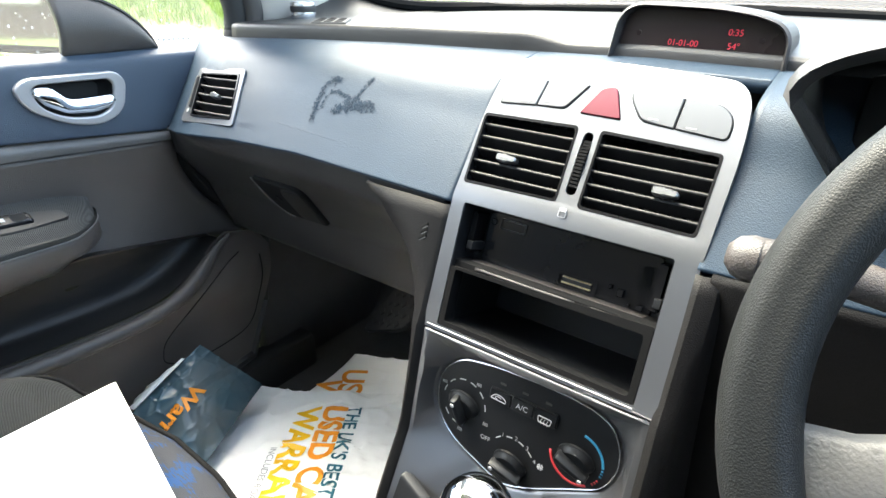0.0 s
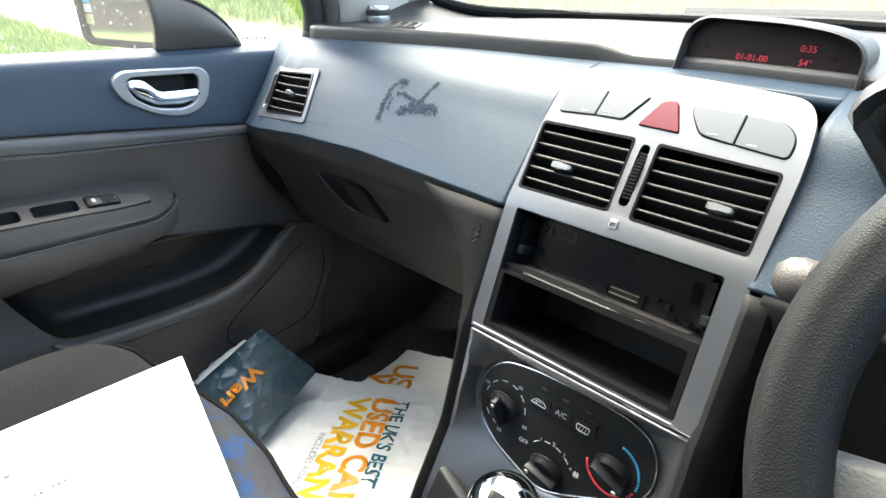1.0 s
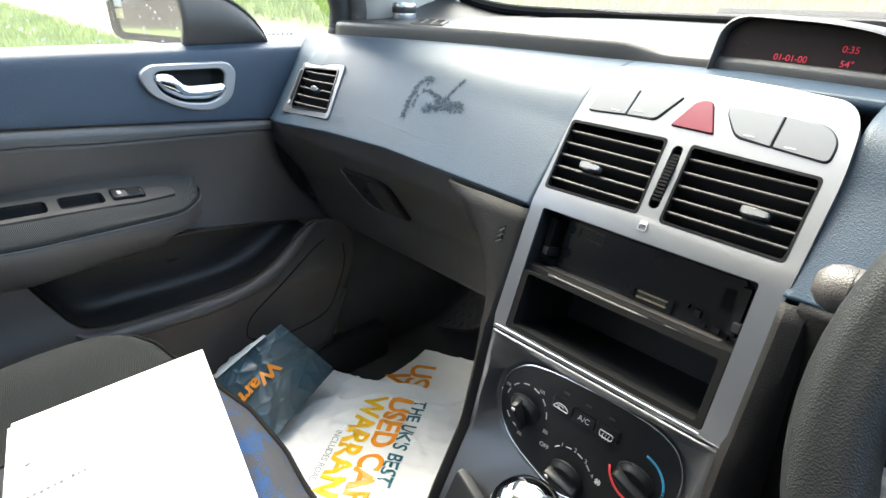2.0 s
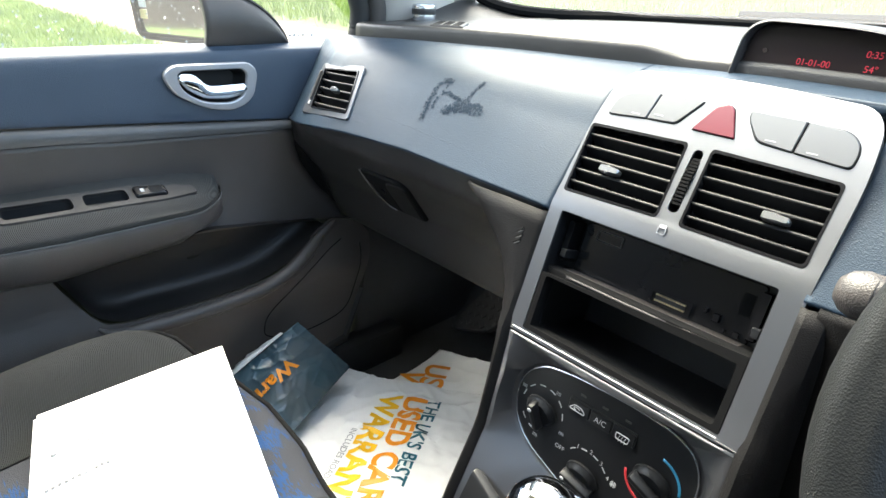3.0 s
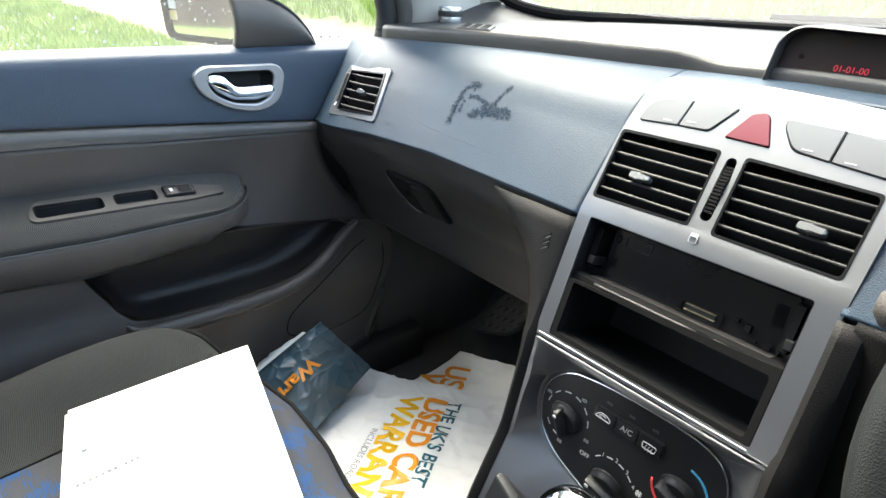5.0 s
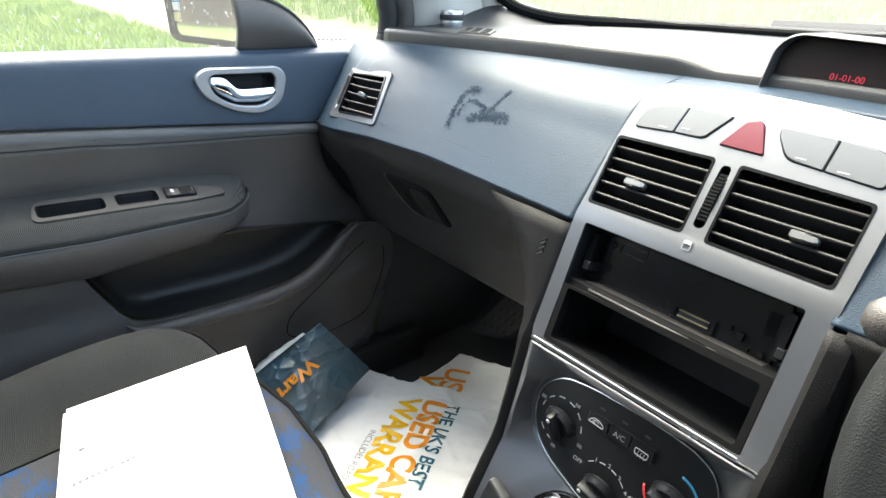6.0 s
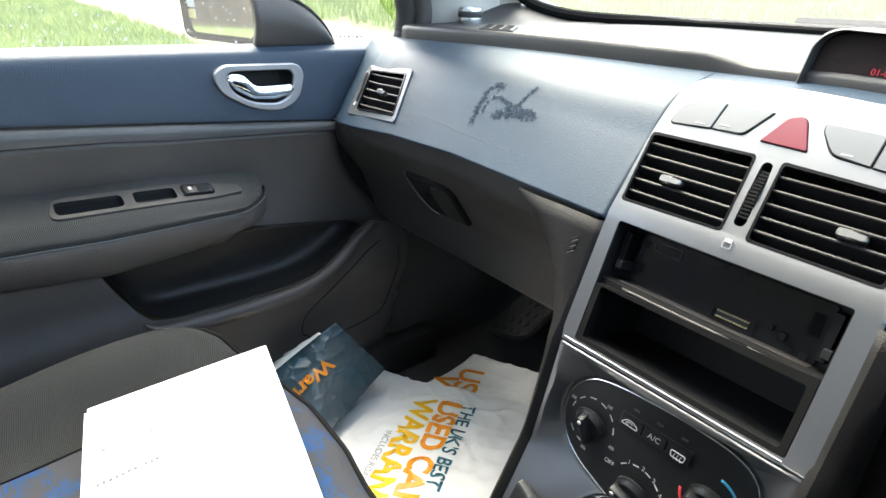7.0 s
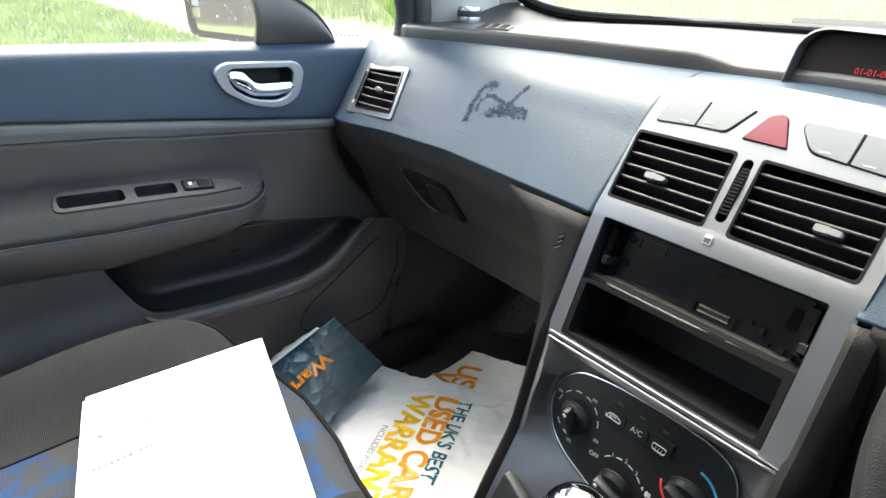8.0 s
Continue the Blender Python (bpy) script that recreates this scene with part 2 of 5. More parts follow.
def plate(outline, holes, at, cuts=(), depth=0.004):
    """A panel with holes, bent by at(u, v, h); cuts are heights v at which it may bend."""
    bm = bmesh.new()
    for loop in (outline, *holes):
        vs = [bm.verts.new((p[0], p[1], 0)) for p in loop]
        for i in range(len(vs)):
            bm.edges.new((vs[i], vs[(i + 1) % len(vs)]))
    bmesh.ops.triangle_fill(bm, use_beauty=True, use_dissolve=False, edges=bm.edges[:], normal=(0, 0, 1))
    for v in cuts:
        bmesh.ops.bisect_plane(bm, geom=bm.verts[:] + bm.edges[:] + bm.faces[:], plane_co=(0, v, 0), plane_no=(0, 1, 0))
    ext = bmesh.ops.extrude_face_region(bm, geom=bm.faces[:])
    for v in ext["geom"]:
        if isinstance(v, bmesh.types.BMVert):
            v.co.z = -depth
    for v in bm.verts:
        v.co = at(*v.co)
    return bm


def words(text, size, at, align="CENTER", bold=0.0):
    """Flat letters bent by at(u, v)."""
    cu = bpy.data.curves.new("writing", "FONT")
    cu.body, cu.size, cu.align_x, cu.align_y, cu.offset = text, size, align, "CENTER", bold
    ob = bpy.data.objects.new("writing", cu)
    scene.collection.objects.link(ob)
    bpy.context.view_layer.update()
    me = bpy.data.meshes.new_from_object(ob.evaluated_get(bpy.context.evaluated_depsgraph_get()))
    bpy.data.objects.remove(ob)
    bm = bmesh.new()
    bm.from_mesh(me)
    for v in bm.verts:
        v.co = at(v.co.x, v.co.y)
    return bm


def join(*bms):
    out = bmesh.new()
    for b in bms:
        me = bpy.data.meshes.new("tmp")
        b.to_mesh(me)
        b.free()
        out.from_mesh(me)
        bpy.data.meshes.remove(me)
    return out


def punch(bm, poly, i, j, grow=1.04):
    """Cuts away the faces whose middle lies inside the outline, given in the axes i and j."""
    cx, cy = sum(p[0] for p in poly) / len(poly), sum(p[1] for p in poly) / len(poly)
    poly = [(cx + (p[0] - cx) * grow, cy + (p[1] - cy) * grow) for p in poly]

    def inside(u, v):
        odd = False
        for a, b in zip(poly, poly[1:] + poly[:1]):
            if (a[1] > v) != (b[1] > v) and u < a[0] + (b[0] - a[0]) * (v - a[1]) / (b[1] - a[1]):
                odd = not odd
        return odd
    gone = [f for f in bm.faces if inside(f.calc_center_median()[i], f.calc_center_median()[j])]
    bmesh.ops.delete(bm, geom=gone, context="FACES")


VENT_OUT = rounded([(-0.640, 0.6115), (-0.502, 0.6255), (-0.536, 0.6900), (-0.676, 0.6765)], 0.006)
VENT_IN = rounded([(-0.614, 0.6215), (-0.512, 0.6315), (-0.543, 0.6835), (-0.648, 0.6730)], 0.004)


def lerp(x, xs, ys):
    return float(np.interp(x, xs, ys))


# ---- dashboard ----
def pad_low(x):
    """The lower edge of the blue pad at x: y and z."""
    a = abs(x)
    return lerp(a, (0, 0.11, 0.36, 0.5, 0.6, 0.65, 0.70), (0.443, 0.443, 0.455, 0.459, 0.459, 0.466, 0.484)), lerp(x, (-0.70, -0.6, -0.5, -0.36, 0.8), (0.590, 0.602, 0.612, 0.620, 0.618))


def pad_top(x):
    return lerp(x, (-0.7, -0.5, -0.32, -0.16, 0.0, 0.7), (0.716, 0.727, 0.735, 0.7395, 0.745, 0.745))


def pad_line(x):
    y, z = pad_low(x)
    t = pad_top(x)
    return spline([(y, z), (y + 0.026, z + 0.031), (y + 0.056, z + 0.066), (y + 0.088, t - 0.019), (0.605 - 0.02, t - 0.003), (0.609, t)], 10)


def pad_at(x, z, h=0.0):
    """A place on the pad's face at x and height z, h proud of it."""
    line = pad_line(x)
    for a, b in zip(line, line[1:]):
        if a[1] <= z <= b[1] + 1e-9:
            t = (z - a[1]) / (b[1] - a[1] + 1e-9)
            d = b - a
            n = np.array((-d[1], d[0])) / np.hypot(*d)
            p = a + d * t + n * h
            return Vector((x, p[0], p[1]))
    p = line[-1] if z > 0.65 else line[0]
    return Vector((x, p[0], z + h))


dash = root("dashboard", (0, 0.6, 0.5), "two-tone dashboard with blue grained pad and black plastic", "dashboard")
xs = [-0.682 + 1.402 * i / 90 for i in range(91)]
for name, span, first in (("pad", (-0.70, -0.1165), 0), ("pad_bridge", (-0.1165, 0.1185), 38), ("pad", (0.1185, 0.72), 0)):
    cols = [span[0] + (span[1] - span[0]) * i / 110 for i in range(111)]
    skin_bm = sheet([[(x, *p) for p in pad_line(x)[first:]] for x in cols])
    punch(skin_bm, VENT_IN, 0, 2)
    for v in skin_bm.verts:
        v.co.x -= 0.03 * max(0.0, (-0.665 - v.co.x) / 0.035) * min(1.0, max(0.0, (v.co.z - 0.6) / 0.1))
    part(name, skin_bm, BLUE, dash, "blue grained soft vinyl pad", solid=0.012)
rows = []
for x in xs:
    t = pad_top(x)
    e = 0.985 + 0.03 * math.cos(x * 2)
    g = lerp(x, (-0.14, -0.09, 0.2, 0.25), (0.0, 1.0, 1.0, 0.0))
    rows.append([(x, *p) for p in spline([(0.611, t - 0.012), (0.6115, t - 0.002), (0.6122 + 0.001 * g, t + 0.010 - 0.0045 * g), (0.6140 + 0.0015 * g, t + 0.0170 - 0.0082 * g), (0.620, t + 0.0205 - 0.0093 * g), (0.642, t + 0.0215 - 0.007 * g), (0.69, t + 0.0205 - 0.003 * g), (0.82, t + 0.018), (e, t + 0.018)], 5)])
part("dash_top", sheet(rows), TOPBLACK, dash, "black plastic dash top", solid=0.01)


def ease(t):
    t = min(1.0, max(0.0, t))
    return t * t * (3 - 2 * t)


def corner_z(x, y):
    """The dash top's corner, swelling up to the foot of the pillar."""
    return pad_top(x) + 0.0207 + 0.036 * ease((-0.53 - x) / 0.13) * ease((y - 0.70) / 0.15) - 0.004 * ease((x + 0.52) / 0.04)


part("corner_cap", sheet([[(x, y, corner_z(x, y)) for y in [0.65 + 0.28 * k / 16 for k in range(17)]] for x in [-0.684 + 0.204 * i / 20 for i in range(21)]]), TOPBLACK, dash, "black dash corner under the pillar", solid=0.006)
# lower half with the glovebox
def low_y(x, z):
    y = pad_low(x)[0]
    return lerp(z, (0.386, 0.484, 0.55, 0.585, 0.62), (0.582, 0.543, 0.494, y + 0.008, y + 0.002))


def glove_at(x, z, h=0.0):
    return Vector((x, low_y(x, z) - h * 0.8, z - h * 0.6))


rows = []
for x in [-0.712 + 0.585 * i / 50 for i in range(51)]:
    y, z = pad_low(x)
    rows.append([(x, y + 0.012, z), (x, y + 0.005, z - 0.001), (x, y + 0.003, z - 0.003)] + [(x, low_y(x, q), q) for q in [z - 0.006 + (0.39 - z + 0.006) * k / 24 for k in range(25)]] + [(x, 0.588, 0.384), (x, 0.60, 0.383), (x, 0.75, 0.40)])
part("lower_panel", sheet(rows), LOWER, dash, "black grained lower dash", solid=0.006)


# ---- centre console ----
FACE = spline([(0.0, 0.404, 0.498), (0.125, 0.45, 0.62), (0.145, 0.461, 0.637), (0.215, 0.5, 0.694), (0.262, 0.527, 0.7315), (0.288, 0.545, 0.7495)], 8)


def face_at(u, v, h=0.0):
    """The bent front of the console: u across, v its height z, h proud of it."""
    for a, b in zip(FACE, FACE[1:]):
        if v <= b[2] or b is FACE[-1]:
            t = (v - a[2]) / (b[2] - a[2])
            d = (b - a)[1:]
            n = np.array((-d[1], d[0])) / np.hypot(*d)
            p = a[1:] + d * t + n * h
            return Vector((u, p[0], p[1]))


console = root("centre_console", (0, 0.42, 0.3), "silver plastic centre console with vents and empty radio slot", "console")

X0, X1, Z0, Z1 = -0.117, 0.119, 0.498, 0.7465
vent_l = rounded([(-0.1095, 0.6345), (-0.0105, 0.6365), (-0.0135, 0.6955), (-0.1125, 0.694)], 0.004)
vent_r = rounded([(0.0095, 0.6355), (0.1105, 0.635), (0.1105, 0.6925), (0.0075, 0.695)], 0.004)
slot = rounded([(-0.0055, 0.644), (0.0045, 0.644), (0.0025, 0.692), (-0.0065, 0.692)], 0.0045)
bay = rounded([(-0.101, 0.5035), (0.101, 0.5035), (0.101, 0.6195), (-0.1005, 0.6195)], 0.003)
outline = rounded([(X0, Z0), (X1, Z0), (X1 + 0.003, 0.70), (X1 - 0.004, 0.741), (0.0, Z1), (X0 + 0.012, 0.7415), (X0 + 0.003, 0.70)], [0.002, 0.002, 0.05, 0.022, 0.1, 0.022, 0.05], 8)
part("fascia", plate(outline, [vent_l, vent_r, slot, bay], lambda u, v, h: face_at(u, v, h + 0.004), cuts=[0.505 + 0.008 * i for i in range(31)], depth=0.012), SILVER, console, "silver painted fascia frame", bevel=0.0012)


def vent(name, outline, at, slats, parent, tab_u, deep=0.05, vanes=8, lean=0.0):
    """An air vent: dark well, rim, slats, upright vanes and a bright tab."""
    us, vs = [p[0] for p in outline], [p[1] for p in outline]
    u0, u1, v0, v1 = min(us), max(us), min(vs), max(vs)
    n = len(outline)
    well = sheet([[at(*p, 0.0) for p in outline], [at(*p, -deep) for p in outline]], True)
    well.verts.ensure_lookup_table()
    well.faces.new(well.verts[n:2 * n])
    body = part(name, well, DARK, parent, "black slatted air vent")
    c = ((u0 + u1) / 2, (v0 + v1) / 2)
    inner = [(c[0] + (p[0] - c[0]) * (1 - 0.0045 / (u1 - u0)), c[1] + (p[1] - c[1]) * (1 - 0.0045 / (v1 - v0))) for p in outline]
    part("rim", band(outline, inner, at, -0.006, 0.0045), GLOSS, body)

    def edges(v):
        cross = []
        for a, b in zip(outline, outline[1:] + outline[:1]):
            if (a[1] - v) * (b[1] - v) <= 0 and abs(a[1] - b[1]) > 1e-9:
                cross.append(a[0] + (b[0] - a[0]) * (v - a[1]) / (b[1] - a[1]))
        return min(cross) + 0.002, max(cross) - 0.002
    for i in range(slats):
        v = v0 + (v1 - v0) * (i + 1) / (slats + 1)
        a, b = edges(v)
        w = 0.0021
        loop = [(0.0015, -w * 0.45), (0.002, 0), (0.0015, w * 0.45), (-0.014, w * 0.45 - 0.004), (-0.014, -w * 0.45 - 0.004)]
        part("slat", sheet([[at(u, v + dv + lean * (u - c[0]), dh) for dh, dv in loop] for u in [a + (b - a) * k / 6 for k in range(7)]], True), SLAT, body)
    for i in range(vanes):
        u = u0 + (u1 - u0) * (i + 0.6) / (vanes + 0.2)
        part("vane", sheet([[at(u, v0 + 0.004, -0.018), at(u, v1 - 0.004, -0.018)], [at(u, v0 + 0.004, -0.034), at(u, v1 - 0.004, -0.034)]]), DARK, body, solid=0.0015)
    v = v0 + (v1 - v0) * (0.42 if slats == 5 and parent is console else 0.5)
    tab = rounded([(tab_u - 0.0105, v - 0.0026), (tab_u - 0.002, v - 0.0032), (tab_u + 0.0105, v - 0.0022), (tab_u + 0.0105, v + 0.0018), (tab_u - 0.002, v + 0.0030), (tab_u - 0.0105, v + 0.0026)], 0.0018)
    part("tab", slab(tab, at, 0.0, 0.008, 0.0012), TAB, body, "satin chrome direction tab")
    return body


TAB = mat("satin_tab_silver", (0.30, 0.305, 0.31), 0.3, metal=0.9, var=0.05)
SLAT = mat("dark_grey_slat", (0.015, 0.015, 0.016), 0.5, spec=0.25, var=0.1)
flat_face = lambda u, v, h=0.0: face_at(u, v, h)
vent("left_vent", vent_l, flat_face, 5, console, -0.072)
vent("right_vent", vent_r, flat_face, 5, console, 0.077)
# thumbwheel between the vents
well = sheet([[face_at(*p, 0.001) for p in slot], [face_at(*p, -0.02) for p in slot]], True)
well.verts.ensure_lookup_table()
well.faces.new(well.verts[len(slot):2 * len(slot)])
wheel_well = part("thumbwheel", well, DARK, console, "ribbed black vent thumbwheel")
for i in range(14):
    v = 0.650 + 0.0026 * i
    hh = 0.003 + 0.004 * math.sin(math.pi * (i + 0.5) / 14)
    part("rib", slab([(-0.0045, v), (0.0035, v), (0.0033, v + 0.0019), (-0.0047, v + 0.0019)], face_at, -0.01, hh, 0.0004), FRIT, wheel_well)
icon = rounded([(-0.0037, 0.628), (0.0027, 0.628), (0.0027, 0.632), (-0.0037, 0.632)], 0.001)
part("closed_mark", band([(-0.0005 + (p[0] + 0.0005) * 1.16, 0.63 + (p[1] - 0.63) * 1.22) for p in icon], icon, face_at, 0.0035, 0.0046), GREYPRINT, console, "small white square mark")
# switches along the top
SWITCHES = [
    ("switch_button", [(-0.1012, 0.7037), (-0.0620, 0.7060), (-0.0583, 0.7267), (-0.081, 0.7257), (-0.098, 0.7195)], [0.004, 0.001, 0.001, 0.008, 0.01], BUTTON, -0.073),
    ("switch_button", [(-0.0608, 0.7061), (-0.0329, 0.7067), (-0.0165, 0.7269), (-0.0572, 0.7268)], [0.001, 0.004, 0.002, 0.001], BUTTON, -0.051),
    ("hazard_button", [(-0.0174, 0.7052), (0.0206, 0.7047), (0.0099, 0.7255), (0.0043, 0.7276), (-0.0045, 0.7252)], [0.002, 0.002, 0.003, 0.003, 0.003], RED, 0),
    ("switch_button", [(0.0375, 0.7063), (0.0662, 0.7040), (0.0670, 0.7256), (0.0239, 0.7262), (0.0245, 0.7208)], [0.006, 0.001, 0.001, 0.002, 0.006], BUTTON, 0.048),
    ("switch_button", [(0.0674, 0.7040), (0.1089, 0.7012), (0.1092, 0.7158), (0.0986, 0.7240), (0.0682, 0.7256)], [0.001, 0.005, 0.008, 0.008, 0.001], BUTTON, 0.080),
]
for name, pts, rad, m, mark in SWITCHES:
    pts = rounded(pts, rad, 5)
    c = Vector((sum(p[0] for p in pts) / len(pts), sum(p[1] for p in pts) / len(pts)))
    b = part(name, slab(pts, face_at, 0.002, 0.0060, 0.0008), m, console, "red hazard warning button" if m is RED else "silver blank switch button")
    wide = [Vector(p) + (Vector(p) - c).normalized() * 0.0007 for p in pts]
    part("gap", slab([tuple(p) for p in wide], face_at, 0.001, 0.0043), FRIT, b)
    if m is BUTTON:
        v = min(p[1] for p in pts) + 0.0036
        part("index_mark", slab([(mark - 0.0042, v), (mark + 0.0042, v), (mark + 0.0042, v + 0.0008), (mark - 0.0042, v + 0.0008)], face_at, 0.005, 0.0064), GREYPRINT, b)

# radio bay: shallow cage above, deep pocket below
def bay_box(u0, u1, v0, v1, deep, lift=0.0):
    loop = [(u0, v0), (u1, v0), (u1, v1), (u0, v1)]
    bm = sheet([[face_at(*p, 0.002) for p in loop], [face_at(p[0], p[1] + lift, -deep) for p in loop]], True)
    bm.verts.ensure_lookup_table()
    bm.faces.new(bm.verts[4:8])
    return bm


cage = part("radio_cage", bay_box(-0.1, 0.1, 0.560, 0.619, 0.034), DARK, console, "empty black plastic radio cage", smooth=False, solid=0.001)
back = lambda u, v, h=0.0: face_at(u, v, -0.033 + h)
part("back_plate", slab(rounded([(-0.088, 0.5665), (0.086, 0.5665), (0.086, 0.616), (-0.088, 0.616)], 0.003), back, 0, 0.003, 0.001), GLOSS, cage)
part("cage_lip", slab([(-0.088, 0.5665), (0.085, 0.5665), (0.085, 0.568), (-0.088, 0.568)], face_at, -0.03, -0.012, 0.0005), GREYBLACK, cage)
for u in (-0.094, 0.0915):
    part("side_clip", slab(rounded([(u - 0.004, 0.574), (u + 0.003, 0.574), (u + 0.003, 0.613), (u - 0.004, 0.613)], 0.001), face_at, -0.033, -0.012, 0.001), GLOSS, cage)
    part("spring", slab(rounded([(u - 0.001, 0.578), (u + 0.006, 0.578), (u + 0.006, 0.586), (u - 0.001, 0.586)], 0.001), face_at, -0.03, -0.008, 0.001), DARK, cage)
plug = part("connector", band(rounded([(-0.004, 0.5685), (0.036, 0.5685), (0.036, 0.582), (-0.004, 0.582)], 0.001), rounded([(-0.001, 0.571), (0.033, 0.571), (0.033, 0.5795), (-0.001, 0.5795)], 0.001), back, 0.002, 0.0065), GLOSS, cage, "black multi-pin connector")
part("pin_block", slab([(0.002, 0.5735), (0.030, 0.5735), (0.030, 0.577), (0.002, 0.577)], back, 0.002, 0.0045), DARK, plug)
for i in range(12):
    for v in (0.5722, 0.5772):
        u = 0.0025 + 0.0024 * i
        part("pin", slab([(u, v), (u + 0.0012, v), (u + 0.0012, v + 0.0013), (u, v + 0.0013)], back, 0.002, 0.0065), GOLD, plug)
for u, v, w, h in ((0.047, 0.580, 0.003, 0.004), (0.055, 0.5755, 0.006, 0.007), (0.074, 0.5695, 0.006, 0.005), (0.066, 0.570, 0.002, 0.003)):
    part("clip", slab(rounded([(u, v), (u + w, v), (u + w, v + h), (u, v + h)], 0.0008), back, 0.002, 0.009, 0.0006), GLOSS, cage)
# Hole in the cage back; its darkness is put in as a flat black patch.
part("dark_hole_patch", slab([(0.071, 0.588), (0.080, 0.588), (0.080, 0.606), (0.071, 0.606)], back, 0.002, 0.0035), FRIT, cage)
part("moulded_rib", band(rounded([(-0.074, 0.602), (-0.046, 0.602), (-0.046, 0.612), (-0.074, 0.612)], 0.002), rounded([(-0.073, 0.603), (-0.047, 0.603), (-0.047, 0.611), (-0.073, 0.611)], 0.0015), back, 0.002, 0.0042), DARK, cage)
part("moulded_ring", tube([back(-0.082 + 0.003 * math.cos(a), 0.607 + 0.003 * math.sin(a), 0.0035) for a in [k * math.pi / 6 for k in range(12)]], 0.0006, 5, True), DARK, cage)
pocket = part("storage_pocket", bay_box(-0.1, 0.1, 0.504, 0.559, 0.11, 0.006), DARK, console, "open black storage pocket", smooth=False, solid=0.001)
part("pocket_rim", band(rounded([(-0.1, 0.504), (0.1, 0.504), (0.1, 0.5665), (-0.1, 0.5605)], 0.002), rounded([(-0.094, 0.5085), (0.094, 0.5085), (0.094, 0.5585), (-0.094, 0.5585)], 0.003), face_at, -0.012, 0.0035), FRIT, pocket)
# curved bar between the two
bar_rows = []
for i in range(25):
    u = -0.1 + 0.2 * i / 24
    bow = 0.005 * (1 - (u / 0.1) ** 2)
    bar_rows.append([face_at(u, v, h + bow) for v, h in ((0.560, -0.03), (0.5585, -0.007), (0.5605, -0.003), (0.5660, -0.003), (0.5675, -0.006), (0.568, -0.03))])
bar = part("divider_bar", sheet(bar_rows, True), FRIT, console, "bowed black divider bar")
for u0, u1 in ((-0.075, 0.03), (0.045, 0.095)):
    part("groove", sheet([[face_at(u, v, 0.005 * (1 - (u / 0.1) ** 2) - 0.0024) for v in (0.5622, 0.5652)] for u in [u0 + (u1 - u0) * k / 10 for k in range(11)]]), BLACK, bar, solid=0.001)
# Tube in a lighter silver: the highlight along the sill is put into its colour.
part("sill_highlight", tube([face_at(-0.112 + 0.212 * k / 12, 0.5010, 0.0040) for k in range(13)], 0.0008, 8), HANDLE, console, "rounded sill edge with its highlight put in as lighter silver")
part("sill_seam", tube([face_at(0.100, 0.4995, 0.0040), face_at(0.1195, 0.4990, 0.0040)], 0.0007, 6), SATIN, console)


# climate control part of the console
def panel_at(u, v, h=0.0):
    return Vector((u, 0.409 + 0.2 * (v - 0.444) - h * 0.98, v + h * 0.196))


def edge_y(z):
    return lerp(z, (0.20, 0.25, 0.317, 0.386, 0.44, 0.49, 0.5), (0.288, 0.298, 0.331, 0.371, 0.386, 0.3985, 0.400))


PANEL = rounded([(-0.101, 0.424), (-0.096, 0.449), (-0.0755, 0.4676), (-0.042, 0.4737), (0.019, 0.4767), (0.0635, 0.4748), (0.085, 0.4665), (0.095, 0.450), (0.0975, 0.428), (0.088, 0.404), (0.05, 0.384), (0.0206, 0.3675), (-0.001, 0.3585), (-0.0142, 0.357), (-0.034, 0.363), (-0.066, 0.3745), (-0.0834, 0.386), (-0.0945, 0.400)], 0.02, 6)


def ray_out(poly, c, a):
    best = 0
    dx, dy = math.cos(a), math.sin(a)
    for p, q in zip(poly, poly[1:] + poly[:1]):
        ex, ey = q[0] - p[0], q[1] - p[1]
        det = dx * -ey + dy * ex
        if abs(det) < 1e-12:
            continue
        t = ((p[0] - c[0]) * -ey + (p[1] - c[1]) * ex) / det
        s = (dx * (p[1] - c[1]) - dy * (p[0] - c[0])) / det
        if t > 0 and -1e-9 <= s <= 1 + 1e-9:
            best = max(best, t)
    return c[0] + dx * best, c[1] + dy * best


C0 = (0.0, 0.42)
OUT = [(-0.117, 0.4975), (0.119, 0.4975), (0.121, 0.24), (-0.121, 0.24)]
rings = [[], [], [], [], []]
angles = sorted([2 * math.pi * k / 120 for k in range(120)] + [math.atan2(p[1] - C0[1], p[0] - C0[0]) % (2 * math.pi) for p in OUT])
for a in angles:
    o, i = Vector(ray_out(OUT, C0, a)), Vector(ray_out(PANEL, C0, a))
    l = (o - i).length
    for k, (q, dip) in enumerate(((0, 0.0012), (min(0.003, l * 0.2) / l, 0.0), (min(0.009, l * 0.4) / l, 0.001), (max(0.3, 1 - 0.006 / l), None), (1, None))):
        p = o.lerp(i, q)
        pan = panel_at(p.x, p.y, 0.002 if k == 3 else -0.001)
        rings[k].append(pan if dip is None else Vector((p.x, min(edge_y(p.y) + dip, pan.y), p.y)))
part("climate_surround", sheet(rings, True), GREYSILVER, console, "silver dished surround", solid=0.003)
climate = part("climate_panel", slab(PANEL, panel_at, -0.008, 0.0, 0.0005), DARK, console, "black climate control panel", smooth=False)
part("panel_edge", tube([panel_at(*p, 0.001) for p in PANEL], 0.0009, 6, True), SATIN, console, "thin bright panel edge")


